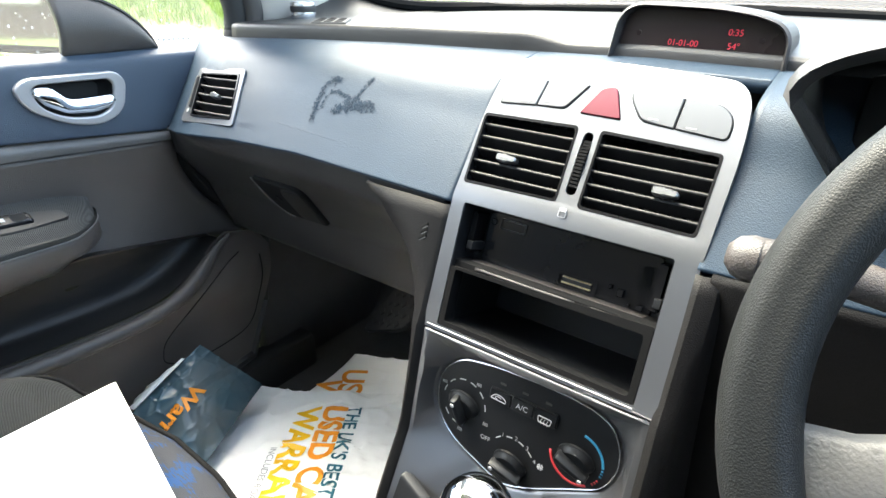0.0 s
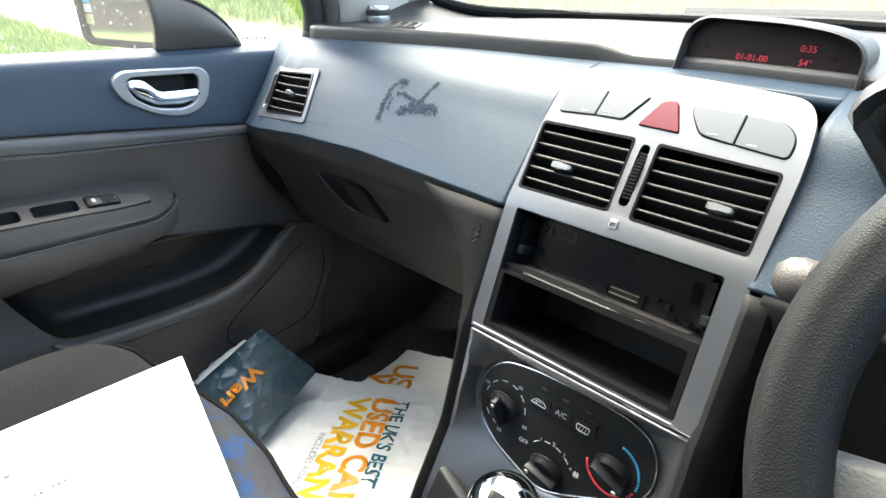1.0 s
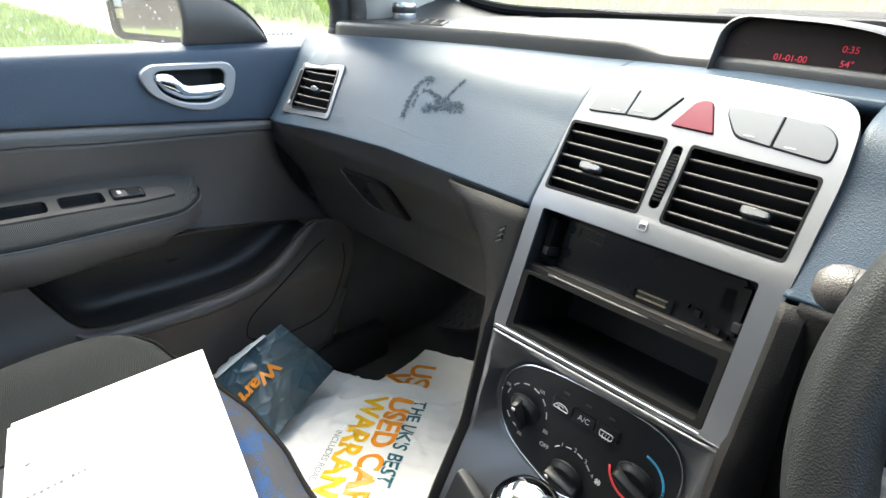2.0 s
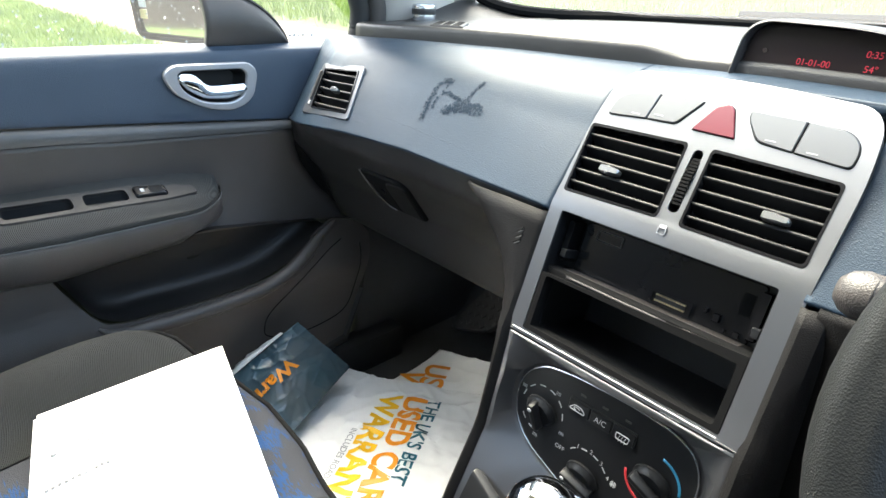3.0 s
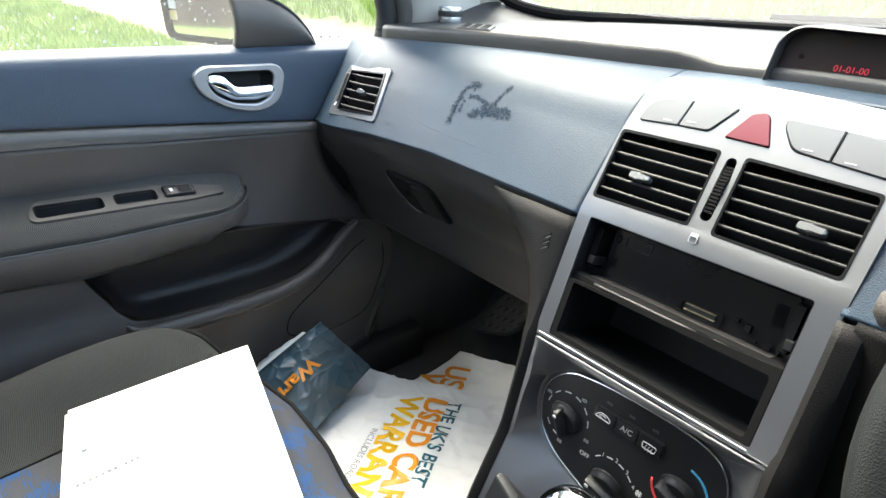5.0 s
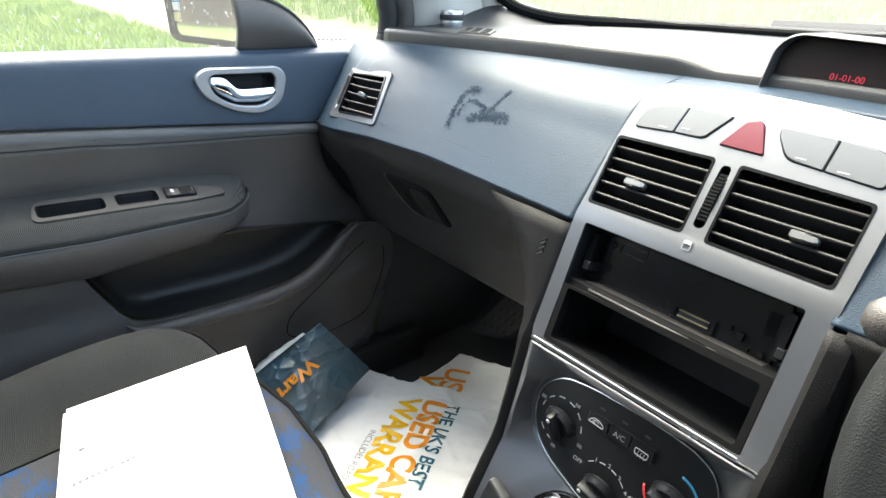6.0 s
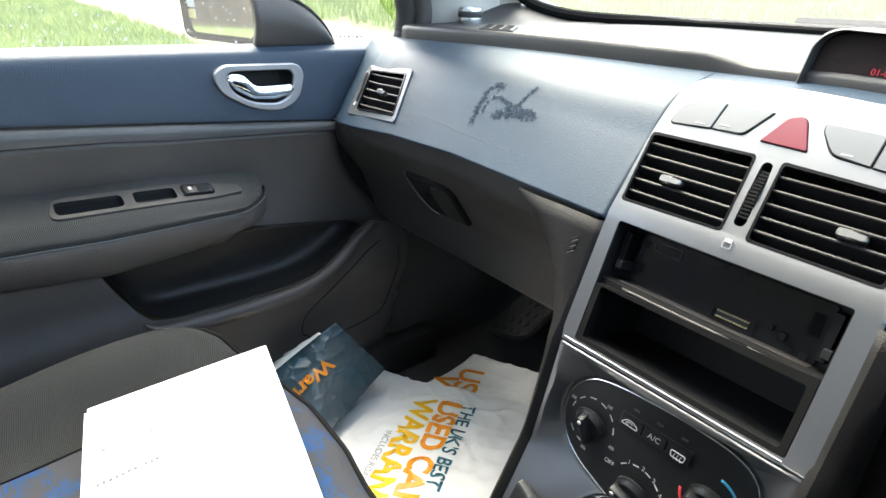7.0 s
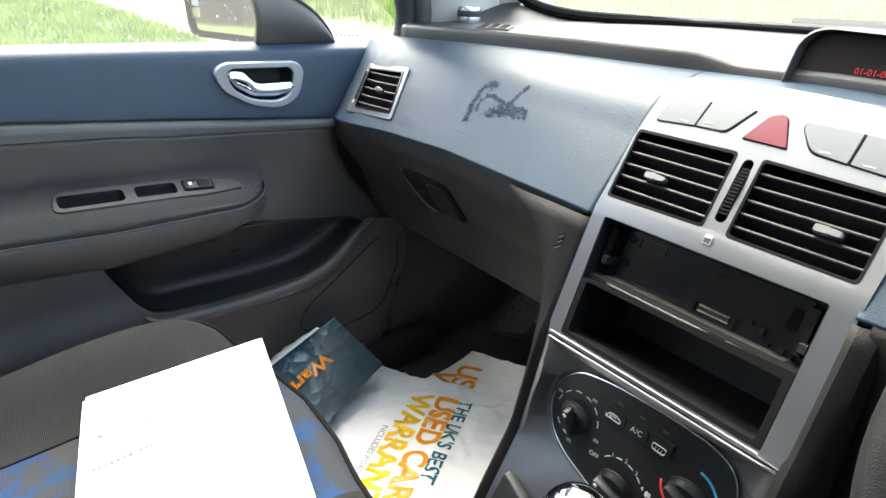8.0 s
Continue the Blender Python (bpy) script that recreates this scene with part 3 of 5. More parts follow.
def dial(u, v, turn, kind):
    m = Matrix.Translation(panel_at(u, v)) @ Matrix.Rotation(radians(90 + 11.3), 4, "X")
    k = part("dial", lathe([(0.0185, 0), (0.0185, 0.002), (0.017, 0.003), (0.016, 0.0055), (0.014, 0.0075), (0.0001, 0.0075)], 32, m), DARK, console, "round black rotary dial")
    g = box((0, 0, 0.0105), (0.0078, 0.0345, 0.013), None, 0.0028)
    g.transform(m @ Matrix.Rotation(radians(turn), 4, "Z"))
    part("grip", g, DARK, k)
    d = lathe([(0.0022, 0.0), (0.0022, 0.0012), (0.0001, 0.0014)], 12, m @ Matrix.Rotation(radians(turn), 4, "Z") @ Matrix.Translation((0, 0.0125, 0.0168)))
    part("pointer_dot", d, WHITEPRINT, k)

    def arc(a0, a1, r, w, material, name, label=""):
        pts = [radians(a0 + (a1 - a0) * i / 14) for i in range(15)]
        bm = sheet([[panel_at(u + (r + s * w) * math.cos(a), v + (r + s * w) * math.sin(a), 0.0008) for s in (-0.5, 0.5)] for a in pts])
        part(name, bm, material, k, label, solid=0.0004)
    if kind == "mode":
        for a in range(-150, 170, 30):
            if a not in (-30, -60, -90):
                arc(a + 4, a + 20, 0.0255, 0.0010, WHITEPRINT, "scale_mark")
    elif kind == "fan":
        for a in (40, 66, 94, 122):
            arc(a, a + 13, 0.0275, 0.0010, WHITEPRINT, "scale_mark")
    else:
        arc(186, 302, 0.0256, 0.0024, REDPAINT, "hot_arc", "red printed arc")
        arc(82, 4, 0.0256, 0.0024, BLUEPAINT, "cold_arc", "blue printed arc")
        for a, print_mat in ((-2, BLUEPAINT), (-9, BLUEPAINT), (-16, BLUEPAINT), (-29, REDPAINT), (-36, REDPAINT), (-43, REDPAINT)):
            arc(a, a + 3, 0.0256, 0.0024, print_mat, "scale_stripe")
    return k


mode = dial(-0.0668, 0.4208, 9, "mode")
fan = dial(-0.0052, 0.382, 74, "fan")
heat = dial(0.0585, 0.4210, 241, "heat")


def print_on(parent, text, u, v, size):
    part("writing", words(text, size, lambda a, b: panel_at(u + a, v + b, 0.0009), bold=0.0), WHITEPRINT, parent)


print_on(fan, "OFF", -0.0364, 0.3954, 0.0064)
for a, s in ((115, "1"), (85, "2"), (58, "3"), (31, "4")):
    print_on(fan, s, -0.0052 + 0.0290 * math.cos(radians(a)), 0.382 + 0.0290 * math.sin(radians(a)), 0.0064)
for k in range(4):
    a = radians(45 + 90 * k)
    part("fan_mark", slab(rounded([(0.0262 + 0.0036 * math.cos(a + s), 0.3945 + 0.0036 * math.sin(a + s)) for s in (-0.55, 0.55)] + [(0.0262, 0.3945)], 0.0008), panel_at, 0, 0.0009), WHITEPRINT, fan)
keys = part("button_row", slab(rounded([(-0.0385, 0.4385), (0.0350, 0.4390), (0.0352, 0.4545), (-0.0385, 0.4535)], 0.002), panel_at, -0.002, 0.0012, 0.0005), RUBBER, climate)
for i, u in enumerate((-0.0262, -0.0016, 0.0230)):
    v = 0.4462 + 0.0004 * i
    part("push_button", slab(rounded([(u - 0.0118, v - 0.006), (u + 0.0118, v - 0.0064), (u + 0.0118, v + 0.006), (u - 0.0118, v + 0.0064)], 0.0015), panel_at, 0, 0.0032, 0.0008), DARK, climate, "black push button")
    part("lamp_window", slab([(u - 0.003, v + 0.0125), (u + 0.003, v + 0.0125), (u + 0.003, v + 0.0145), (u - 0.003, v + 0.0145)], panel_at, 0, 0.0008), GREYBLACK, climate)
part("writing", words("A/C", 0.0078, lambda a, b: panel_at(-0.0014 + a, 0.4462 + b, 0.0039)), WHITEPRINT, climate)
car = rounded([(-0.0405, 0.4455), (-0.0205, 0.445), (-0.021, 0.4485), (-0.0265, 0.452), (-0.034, 0.4522), (-0.0375, 0.449)], 0.002, 3)
part("recirculation_mark", tube([panel_at(0.87 * p[0] - 0.001, 0.4455 + (p[1] - 0.4485) * 0.8, 0.0039) for p in car], 0.0005, 5, True), WHITEPRINT, climate)
part("recirculation_mark", tube([panel_at(-0.0278 + 0.0035 * math.cos(a), 0.4453 + 0.0013 * math.sin(a), 0.0039) for a in [k * 0.5 for k in range(10)]], 0.0004, 5), WHITEPRINT, climate)
rear = rounded([(0.0195, 0.443), (0.0335, 0.443), (0.0345, 0.4505), (0.0185, 0.4505)], 0.002, 3)
part("defrost_mark", tube([panel_at(0.87 * p[0], 0.4445 + (p[1] - 0.447) * 0.8, 0.0039) for p in rear], 0.0006, 5, True), WHITEPRINT, climate)
for u in (0.023, 0.0265, 0.03):
    part("defrost_mark", tube([panel_at(0.87 * u + 0.0006 * math.sin(k * 1.6), 0.4395 + 0.0012 * k, 0.0039) for k in range(6)], 0.0004, 5), WHITEPRINT, climate)
# small pictograms round the mode dial, as plain marks
for a in (62, -22, -92, 152):
    u, v = -0.0668 + 0.0300 * math.cos(radians(a)), 0.4208 + 0.0300 * math.sin(radians(a))
    part("pictogram", join(*[tube([panel_at(u - 0.0022 + 0.0016 * k, v - 0.0016, 0.0008), panel_at(u - 0.0018 + 0.0014 * k, v + 0.0018, 0.0008)], 0.0003, 5) for k in range(4)]), WHITEPRINT, mode)
part("ash_tray_lid", slab(rounded([(-0.112, 0.27), (-0.05, 0.27), (-0.05, 0.327), (-0.106, 0.345)], 0.003), lambda u, v, h=0: Vector((u, edge_y(v) + 0.006 - h, v)), -0.004, 0.006, 0.001), DARK, console, "black square tray lid")

# flanks of the console and the knee panel
for s in (-1, 1):
    rows = []
    for i in range(40):
        z = 0.04 + (0.614 - 0.04) * i / 39
        y = edge_y(z) if z < 0.5 else lerp(z, (0.5, 0.62), (0.403, 0.4475))
        if z < 0.2:
            y = 0.29
        wide = lerp(z, (0.40, 0.46, 0.50, 0.55, 0.58, 0.614), (0.012, 0.014, 0.02, 0.045, 0.075, 0.115))
        f = 0.118 + 0.002 * (s > 0)
        deep = low_y(-f - wide, z) - 0.0015 if z > 0.39 else 0.85
        if s > 0:
            wide, deep = 0.02, 0.47 if z > 0.3 else 0.6
        rows.append([(s * (f + q), d, z) for q, d in ((-0.004, y + 0.012), (0, y + 0.0015), (0.004, y - 0.001), (wide * 0.45, y + 0.001), (wide * 0.7, y + 0.1 * (deep - y)), (wide * 0.88, y + 0.35 * (deep - y)), (wide, deep), (wide, max(deep, 0.6)))])
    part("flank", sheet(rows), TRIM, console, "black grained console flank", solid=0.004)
for k in range(3):
    dz, dy = 0.0054 * k, 0.0020 * k
    part("sensor_slot", tube([(-0.1345, 0.4335 - dy, 0.5935 - dz), (-0.1440, 0.4335 - dy, 0.5870 - dz)], 0.0020, 8), FRIT, console, "black sensor slot")
    part("slot_edge", tube([(-0.1345, 0.4318 - dy, 0.5918 - dz), (-0.1440, 0.4318 - dy, 0.5853 - dz)], 0.0006, 6), STRIP, console)
rows = []
for i in range(20):
    x = 0.13 + 0.6 * i / 19
    y, z = pad_low(x)
    rows.append([(x, *p) for p in spline([(y + 0.01, z + 0.004), (y - 0.002, z - 0.004), (y, z - 0.03), (y + 0.01, 0.45), (y + 0.05, 0.30), (y + 0.15, 0.25)], 4)])
# The darkened black again takes down the light on this panel.
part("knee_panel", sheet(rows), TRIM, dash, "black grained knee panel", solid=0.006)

# glovebox lid seam and latch, side vent, marks on the pad
latch = rounded([(-0.505, 0.552), (-0.396, 0.556), (-0.405, 0.484), (-0.507, 0.480)], [0.004, 0.02, 0.004, 0.03], 5)
lt = part("glovebox_latch", slab(latch, glove_at, 0.0, 0.006, 0.002), FRIT, dash, "recessed black glovebox latch")
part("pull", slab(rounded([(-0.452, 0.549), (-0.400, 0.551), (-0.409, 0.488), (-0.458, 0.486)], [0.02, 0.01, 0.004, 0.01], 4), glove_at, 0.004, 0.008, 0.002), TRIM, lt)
part("latch_edge", tube(spline([glove_at(-0.505, 0.552, 0.005), glove_at(-0.510, 0.52, 0.006), glove_at(-0.500, 0.486, 0.006), glove_at(-0.480, 0.481, 0.006)], 5), 0.0012, 6), STRIP, lt, "thin lighter grey edge")
part("keyhole", tube([glove_at(-0.474, 0.522, 0.004), glove_at(-0.474, 0.522, 0.008)], 0.005, 12), GLOSS, lt)
sv = vent("side_vent", VENT_IN, pad_at, 5, dash, -0.572, 0.04, 6, lean=0.06)
part("bezel", band(VENT_OUT, VENT_IN, pad_at, -0.004, 0.0032), SILVER, sv, "silver bezel", bevel=0.001)
part("thumbwheel", slab(rounded([(-0.6335, 0.630), (-0.6265, 0.630), (-0.6535, 0.668), (-0.6605, 0.668)], 0.003), pad_at, 0.002, 0.007, 0.002), RUBBER, sv)
part("index_mark", slab([(-0.6285, 0.624), (-0.6245, 0.6245), (-0.6255, 0.6285), (-0.6295, 0.628)], pad_at, 0.005, 0.0066), WHITEPRINT, sv)
part("writing", words("AIRBAG", 0.011, lambda a, b: pad_at(-0.478 + a, 0.632 + b * 0.8, 0.0007)), BLUE_DOOR, dash, "embossed lettering")
# dark residue where something was stuck to the pad: an arch, a hook, two blobs and a tail, ragged and worn through
rng = random.Random(5)
STROKES = [([(-0.356, 0.6555), (-0.359, 0.669), (-0.3615, 0.682), (-0.359, 0.6925), (-0.350, 0.6985), (-0.343, 0.6985)], 0.0050),
           ([(-0.344, 0.698), (-0.3455, 0.688), (-0.350, 0.678), (-0.348, 0.668)], 0.0016),
           ([(-0.344, 0.6855), (-0.334, 0.6868), (-0.322, 0.6845), (-0.311, 0.6835)], 0.0032),
           ([(-0.324, 0.6695), (-0.317, 0.6725), (-0.3095, 0.6790)], 0.0070), ([(-0.310, 0.673), (-0.305, 0.672)], 0.0045),
           ([(-0.304, 0.6800), (-0.292, 0.6775), (-0.281, 0.6785), (-0.272, 0.6790)], 0.0100),
           ([(-0.299, 0.686), (-0.296, 0.694), (-0.292, 0.701), (-0.289, 0.7045)], 0.0026)]
flecks = bmesh.new()
for pts, wide in STROKES:
    line = spline(pts, 8)
    for _ in range(int(2900 * wide * len(line))):
        q, turn = rng.choice(line), rng.uniform(0, 6.283)
        far = wide * math.sqrt(rng.random()) * 1.3
        u, v = q[0] + far * math.cos(turn), q[1] + 0.62 * far * math.sin(turn)
        worn = noise.noise(Vector((u * 420, v * 520, 3))) + 0.6 * noise.noise(Vector((u * 700, v * 800, 8)))
        if worn < -0.26 + 0.35 * (far / wide) ** 3:
            continue
        n, r = rng.randint(4, 7), rng.choice((0.0006, 0.0008, 0.0011, 0.0015))
        flecks.faces.new([flecks.verts.new(pad_at(u + r * rng.uniform(0.6, 1.3) * math.cos(6.283 * k / n), v + 0.7 * r * rng.uniform(0.6, 1.3) * math.sin(6.283 * k / n), 0.0006 + rng.uniform(0, 0.0003))) for k in range(n)])
tagged(part("residue_patch", flecks, SMUDGE, dash, "dark ragged adhesive residue", smooth=False), kind="stuff")

part("airbag_seam", tube([pad_at(-0.45 + 0.20 * k / 20, 0.6445 - 0.004 * k / 20, -0.0001) for k in range(21)], 0.0003, 5), BLUE, dash)

# defroster grille on the dash top
def grille_at(u, v, h=0.0):
    return Vector((u - 0.75 * v, 0.6165 + v, pad_top(u - 0.75 * v) + 0.0185 + 0.06 * v + h))


grille = part("corner_grille", slab(rounded([(-0.497, 0.001), (-0.424, 0.001), (-0.424, 0.045), (-0.497, 0.045)], 0.005), grille_at, -0.004, 0.0042, 0.0012), TOPBLACK, dash, "black corner defroster grille")
for k in range(3):
    u = -0.490 + 0.0215 * k
    part("louvre", slab(rounded([(u, 0.004), (u + 0.015, 0.004), (u + 0.017, 0.041), (u + 0.004, 0.041)], 0.002), grille_at, 0.002, 0.0048), FRIT, grille)
    part("louvre_edge", tube([grille_at(u + 0.003, 0.005, 0.0048), grille_at(u + 0.014, 0.005, 0.0048)], 0.0007, 6), STRIP, grille)

# ---- information display ----
pod = root("information_display", (0.03, 0.68, 0.75), "hooded black display pod with red digits on dash top", "display")
front = rounded([(-0.044, 0.742), (0.118, 0.739), (0.117, 0.771), (0.108, 0.782), (0.088, 0.7885), (0.052, 0.793), (-0.022, 0.794), (-0.034, 0.789), (-0.041, 0.779)], [0.004, 0.004, 0.012, 0.012, 0.02, 0.05, 0.012, 0.01, 0.012], 6)


def hood_ring(y, k, dz):
    return [(0.034 + (p[0] - 0.03) * k, y + 0.25 * (p[1] - 0.742), 0.735 + (p[1] - 0.735) * k + dz) for p in front]


part("hood", sheet([hood_ring(0.618, 0.945, 0), hood_ring(0.604, 0.955, 0), hood_ring(0.6015, 0.975, 0), hood_ring(0.604, 1.0, 0), hood_ring(0.66, 0.97, 0.0), hood_ring(0.72, 0.86, 0.0), hood_ring(0.78, 0.66, 0.0), hood_ring(0.82, 0.4, 0)], True), BLACK, pod, "black grained hood")
scr = lambda u, v, h=0: Vector((u, 0.615 + 0.25 * (v - 0.742) - h, v))
part("screen", slab([(0.034 + (p[0] - 0.03) * 0.935, 0.735 + (p[1] - 0.735) * 0.935) for p in front], scr, -0.004, 0.0, 0.0005), SCREEN, pod, "smoked dark red screen")
for s, u, v, z in (("01-01-00", 0.0280, 0.7595, 0.0078), ("0:35", 0.0730, 0.7712, 0.0078), ("54\u00b0", 0.0735, 0.7595, 0.0078)):
    part("digits", words(s, z, lambda a, b, u=u, v=v: scr(u + a, v + b, 0.0007)), LED, pod, "glowing red digits")
for u in (-0.016, 0.096):
    part("screw_cap", tube([scr(u, 0.766, 0), scr(u, 0.766, 0.0008)], 0.0025, 12), SCREEN, pod)

# ---- instrument hood, steering wheel, stalk ----
hood = root("instrument_hood", (0.36, 0.5, 0.72), "black grained hood over the instruments", "instrument hood")
rows = []
for i in range(33):
    a = math.pi * i / 32
    x, h = 0.368 - 0.218 * math.cos(a), 0.055 * math.sin(a) ** 0.85
    lo = 0.750
    rows.append([(x, y, lo + h * k + 0.02 * (k - 1)) for y, k in ((0.475, 0.93), (0.458, 0.97), (0.452, 1.0), (0.465, 1.03), (0.52, 1.02), (0.60, 0.95), (0.70, 0.7))])
leg = lambda row, dx: [(p[0] + dx, p[1] + 0.05, 0.675) for p in row]
rows = [leg(rows[0], 0.045)] + rows + [leg(rows[-1], -0.045)]
part("cowl", sheet(rows), BLACK, hood, solid=0.006)
part("instrument_panel", box((0.365, 0.53, 0.70), (0.36, 0.03, 0.12), Matrix.Rotation(radians(-20), 4, "X"), 0.01), DARK, hood)

WC = Vector((0.3675, 0.305, 0.657))
wm = Matrix.Translation(WC) @ Matrix.Rotation(radians(90 - 24), 4, "X")
wheel = root("steering_wheel", WC, "black grained steering wheel with grey spokes", "steering wheel")
SECTION = []
for k in range(28):
    a = 2 * math.pi * k / 28
    dent = 0.0030 * math.exp(-((math.degrees(a) - 88) / 20) ** 2) + 0.0012 * math.exp(-((math.degrees(a) - 200) / 30) ** 2)
    SECTION.append(((0.0203 - dent) * math.cos(a), (0.0210 - dent) * math.sin(a)))
rim = sheet([[((0.178 + p) * math.cos(a), (0.178 + p) * math.sin(a), q) for p, q in SECTION] for a in [k * 2 * math.pi / 80 for k in range(81)]], True)
bmesh.ops.remove_doubles(rim, verts=rim.verts, dist=1e-6)
rim.transform(wm)
part("rim", rim, LEATHER, wheel, "black grained rim")
hub = lathe([(0.0001, 0.03), (0.04, 0.03), (0.07, 0.022), (0.08, 0.0), (0.075, -0.03), (0.05, -0.05)], 32, wm)
part("hub", hub, BLACK, wheel)
for a in (204, 336, 270):
    sp = sheet([[(math.cos(radians(a)) * r - math.sin(radians(a)) * w * k, math.sin(radians(a)) * r + math.cos(radians(a)) * w * k, -0.006 + 0.012 * (1 - abs(k) ** 2)) for k in (-1, -0.8, -0.5, 0, 0.5, 0.8, 1)] for r, w in ((0.06, 0.032), (0.10, 0.028), (0.135, 0.028), (0.155, 0.033), (0.170, 0.046))])
    sp.transform(wm)
    part("spoke", sp, STRIP, wheel, "grey plastic spoke", solid=0.008)
part("column", tube([WC + Vector((0, 0.06, -0.02)), WC + Vector((0, 0.22, -0.08))], 0.05, 20), BLACK, wheel)
stalk = root("column_stalk", (0.19, 0.40, 0.66), "dark grey column stalk with rounded end", "stalk")
part("lever", tube([(0.157, 0.385, 0.664), (0.20, 0.392, 0.666), (0.31, 0.42, 0.64)], [0.0145, 0.0125, 0.010], 16), GREYBLACK, stalk)
part("end_cap", lathe([(0.0001, 0.012), (0.007, 0.011), (0.0125, 0.006), (0.015, -0.002), (0.0145, -0.008)], 24, Matrix.Translation((0.157, 0.385, 0.664)) @ Matrix.Rotation(radians(-90), 4, "Y")), GREYBLACK, stalk, "grey rounded end cap")

# ---- gear lever ----
gear = root("gear_lever", (0.05, 0.26, 0.3), "gear lever with polished chrome ball knob", "gear lever")
part("knob", lathe([(0.0001, 0.027), (0.008, 0.0258), (0.016, 0.0217), (0.0225, 0.015), (0.0262, 0.0065), (0.027, -0.003), (0.025, -0.012), (0.0195, -0.021), (0.012, -0.03), (0.01, -0.036)], 40, Matrix.Translation((0.051, 0.25, 0.490))), CHROME, gear, "polished chrome ball knob")
part("shaft", tube([(0.051, 0.25, 0.458), (0.035, 0.27, 0.30)], 0.006, 12), SATIN, gear)
part("gaiter", lathe([(0.06, -0.03), (0.055, 0.0), (0.035, 0.03), (0.04, 0.05), (0.022, 0.075), (0.012, 0.09)], 24, Matrix.Translation((0.035, 0.27, 0.27))), RUBBER, gear, "black gaiter")

# ---- passenger door ----
def belt(y):
    return lerp(y, (-0.8, 0.046, 0.24, 0.498, 0.65), (0.750, 0.721, 0.715, 0.705, 0.700))


def strip_top(y):
    return lerp(y, (-0.8, 0.024, 0.224, 0.492, 0.6), (0.715, 0.633, 0.613, 0.584, 0.575))


def strip_low(y):
    return lerp(y, (-0.8, 0.018, 0.145, 0.22, 0.498, 0.6), (0.68, 0.606, 0.597, 0.588, 0.566, 0.56))


door = root("passenger_door", (-0.72, 0, 0.3), "closed passenger door with blue upper and black lower trim", "car door")
ys = [-0.75 + 1.0 * i / 30 for i in range(30)] + [0.25 + 0.003 * i for i in range(80)] + [0.50 + 0.02 * i for i in range(9)]
rows = []
for y in ys:
    b, s = belt(y), strip_top(y)
    rows.append([(x, y, z) for x, z in spline([(-0.80, b - 0.012), (-0.772, b - 0.001), (-0.750, b + 0.001), (-0.735, b - 0.004), (-0.726, b - 0.016), (-0.722, b * 0.5 + s * 0.5), (-0.719, s + 0.006), (-0.724, s)], 14)])
H_RAD = [0.012, 0.016, 0.012, 0.016, 0.022, 0.03, 0.03, 0.03]
H_OUT = rounded([(0.294, 0.676), (0.311, 0.6885), (0.431, 0.6835), (0.4425, 0.668), (0.432, 0.627), (0.399, 0.6115), (0.353, 0.619), (0.306, 0.647)], H_RAD, 6)
H_IN = rounded([(0.314, 0.673), (0.324, 0.679), (0.417, 0.675), (0.424, 0.667), (0.418, 0.635), (0.395, 0.624), (0.350, 0.630), (0.321, 0.649)], [0.8 * r for r in H_RAD], 6)
HC = (0.370, 0.652)
upper_bm = sheet(rows)
punch(upper_bm, H_IN, 1, 2)
part("upper_trim", upper_bm, BLUE_DOOR, door, "dark blue grained upper trim", solid=0.006)
rows = []
for y in [-0.75 + 1.40 * i / 60 for i in range(61)]:
    t, l = strip_top(y), strip_low(y)
    rows.append([(-0.726, y, t - 0.001), (-0.717, y, t - 0.0035), (-0.713, y, t - 0.008), (-0.712, y, l * 0.6 + t * 0.4), (-0.7135, y, l + 0.002), (-0.722, y, l)])
part("waist_strip", sheet(rows), STRIP, door, "grey plastic waist strip", solid=0.004)


part("door_core", sheet([[(-0.768, y, 0.05), (-0.768, y, 0.69)] for y in (-0.75, 0.7)]), RUBBER, door, solid=0.004)


def seam_z(y):
    return lerp(y, (-0.75, 0.27, 0.32, 0.444, 0.604, 0.7), (0.43, 0.424, 0.421, 0.405, 0.374, 0.37))


def mid_end(z):
    return lerp(z, (0.33, 0.372, 0.412, 0.457, 0.503, 0.552, 0.58, 0.6), (0.64, 0.607, 0.575, 0.540, 0.513, 0.499, 0.496, 0.494))


rows = []
for i in range(25):
    k = i / 24
    row = []
    for j in range(61):
        yy = -0.75 + (mid_end(0.571 - 0.19 * k) + 0.75) * j / 60
        z = strip_low(yy) * (1 - k) + seam_z(yy) * k
        yy = min(yy, mid_end(z))
        row.append((-0.716 - 0.012 * math.sin(math.pi * k) + 0.006 * k, yy, z))
    rows.append(row)
part("mid_trim", sheet(rows), GREYBLACK, door, "charcoal grained middle trim", solid=0.006)
# Added black filler sheet, standing in for the shaded void beside the trim.
part("edge_seal_shade", sheet([[(-0.722, mid_end(z) - 0.004, z), (-0.712, mid_end(z) + 0.008, z), (-0.708, mid_end(z) + 0.05, z), (-0.708, mid_end(z) + 0.09, z)] for z in [0.36 + 0.23 * i / 12 for i in range(13)]]), FRIT, door, solid=0.004)


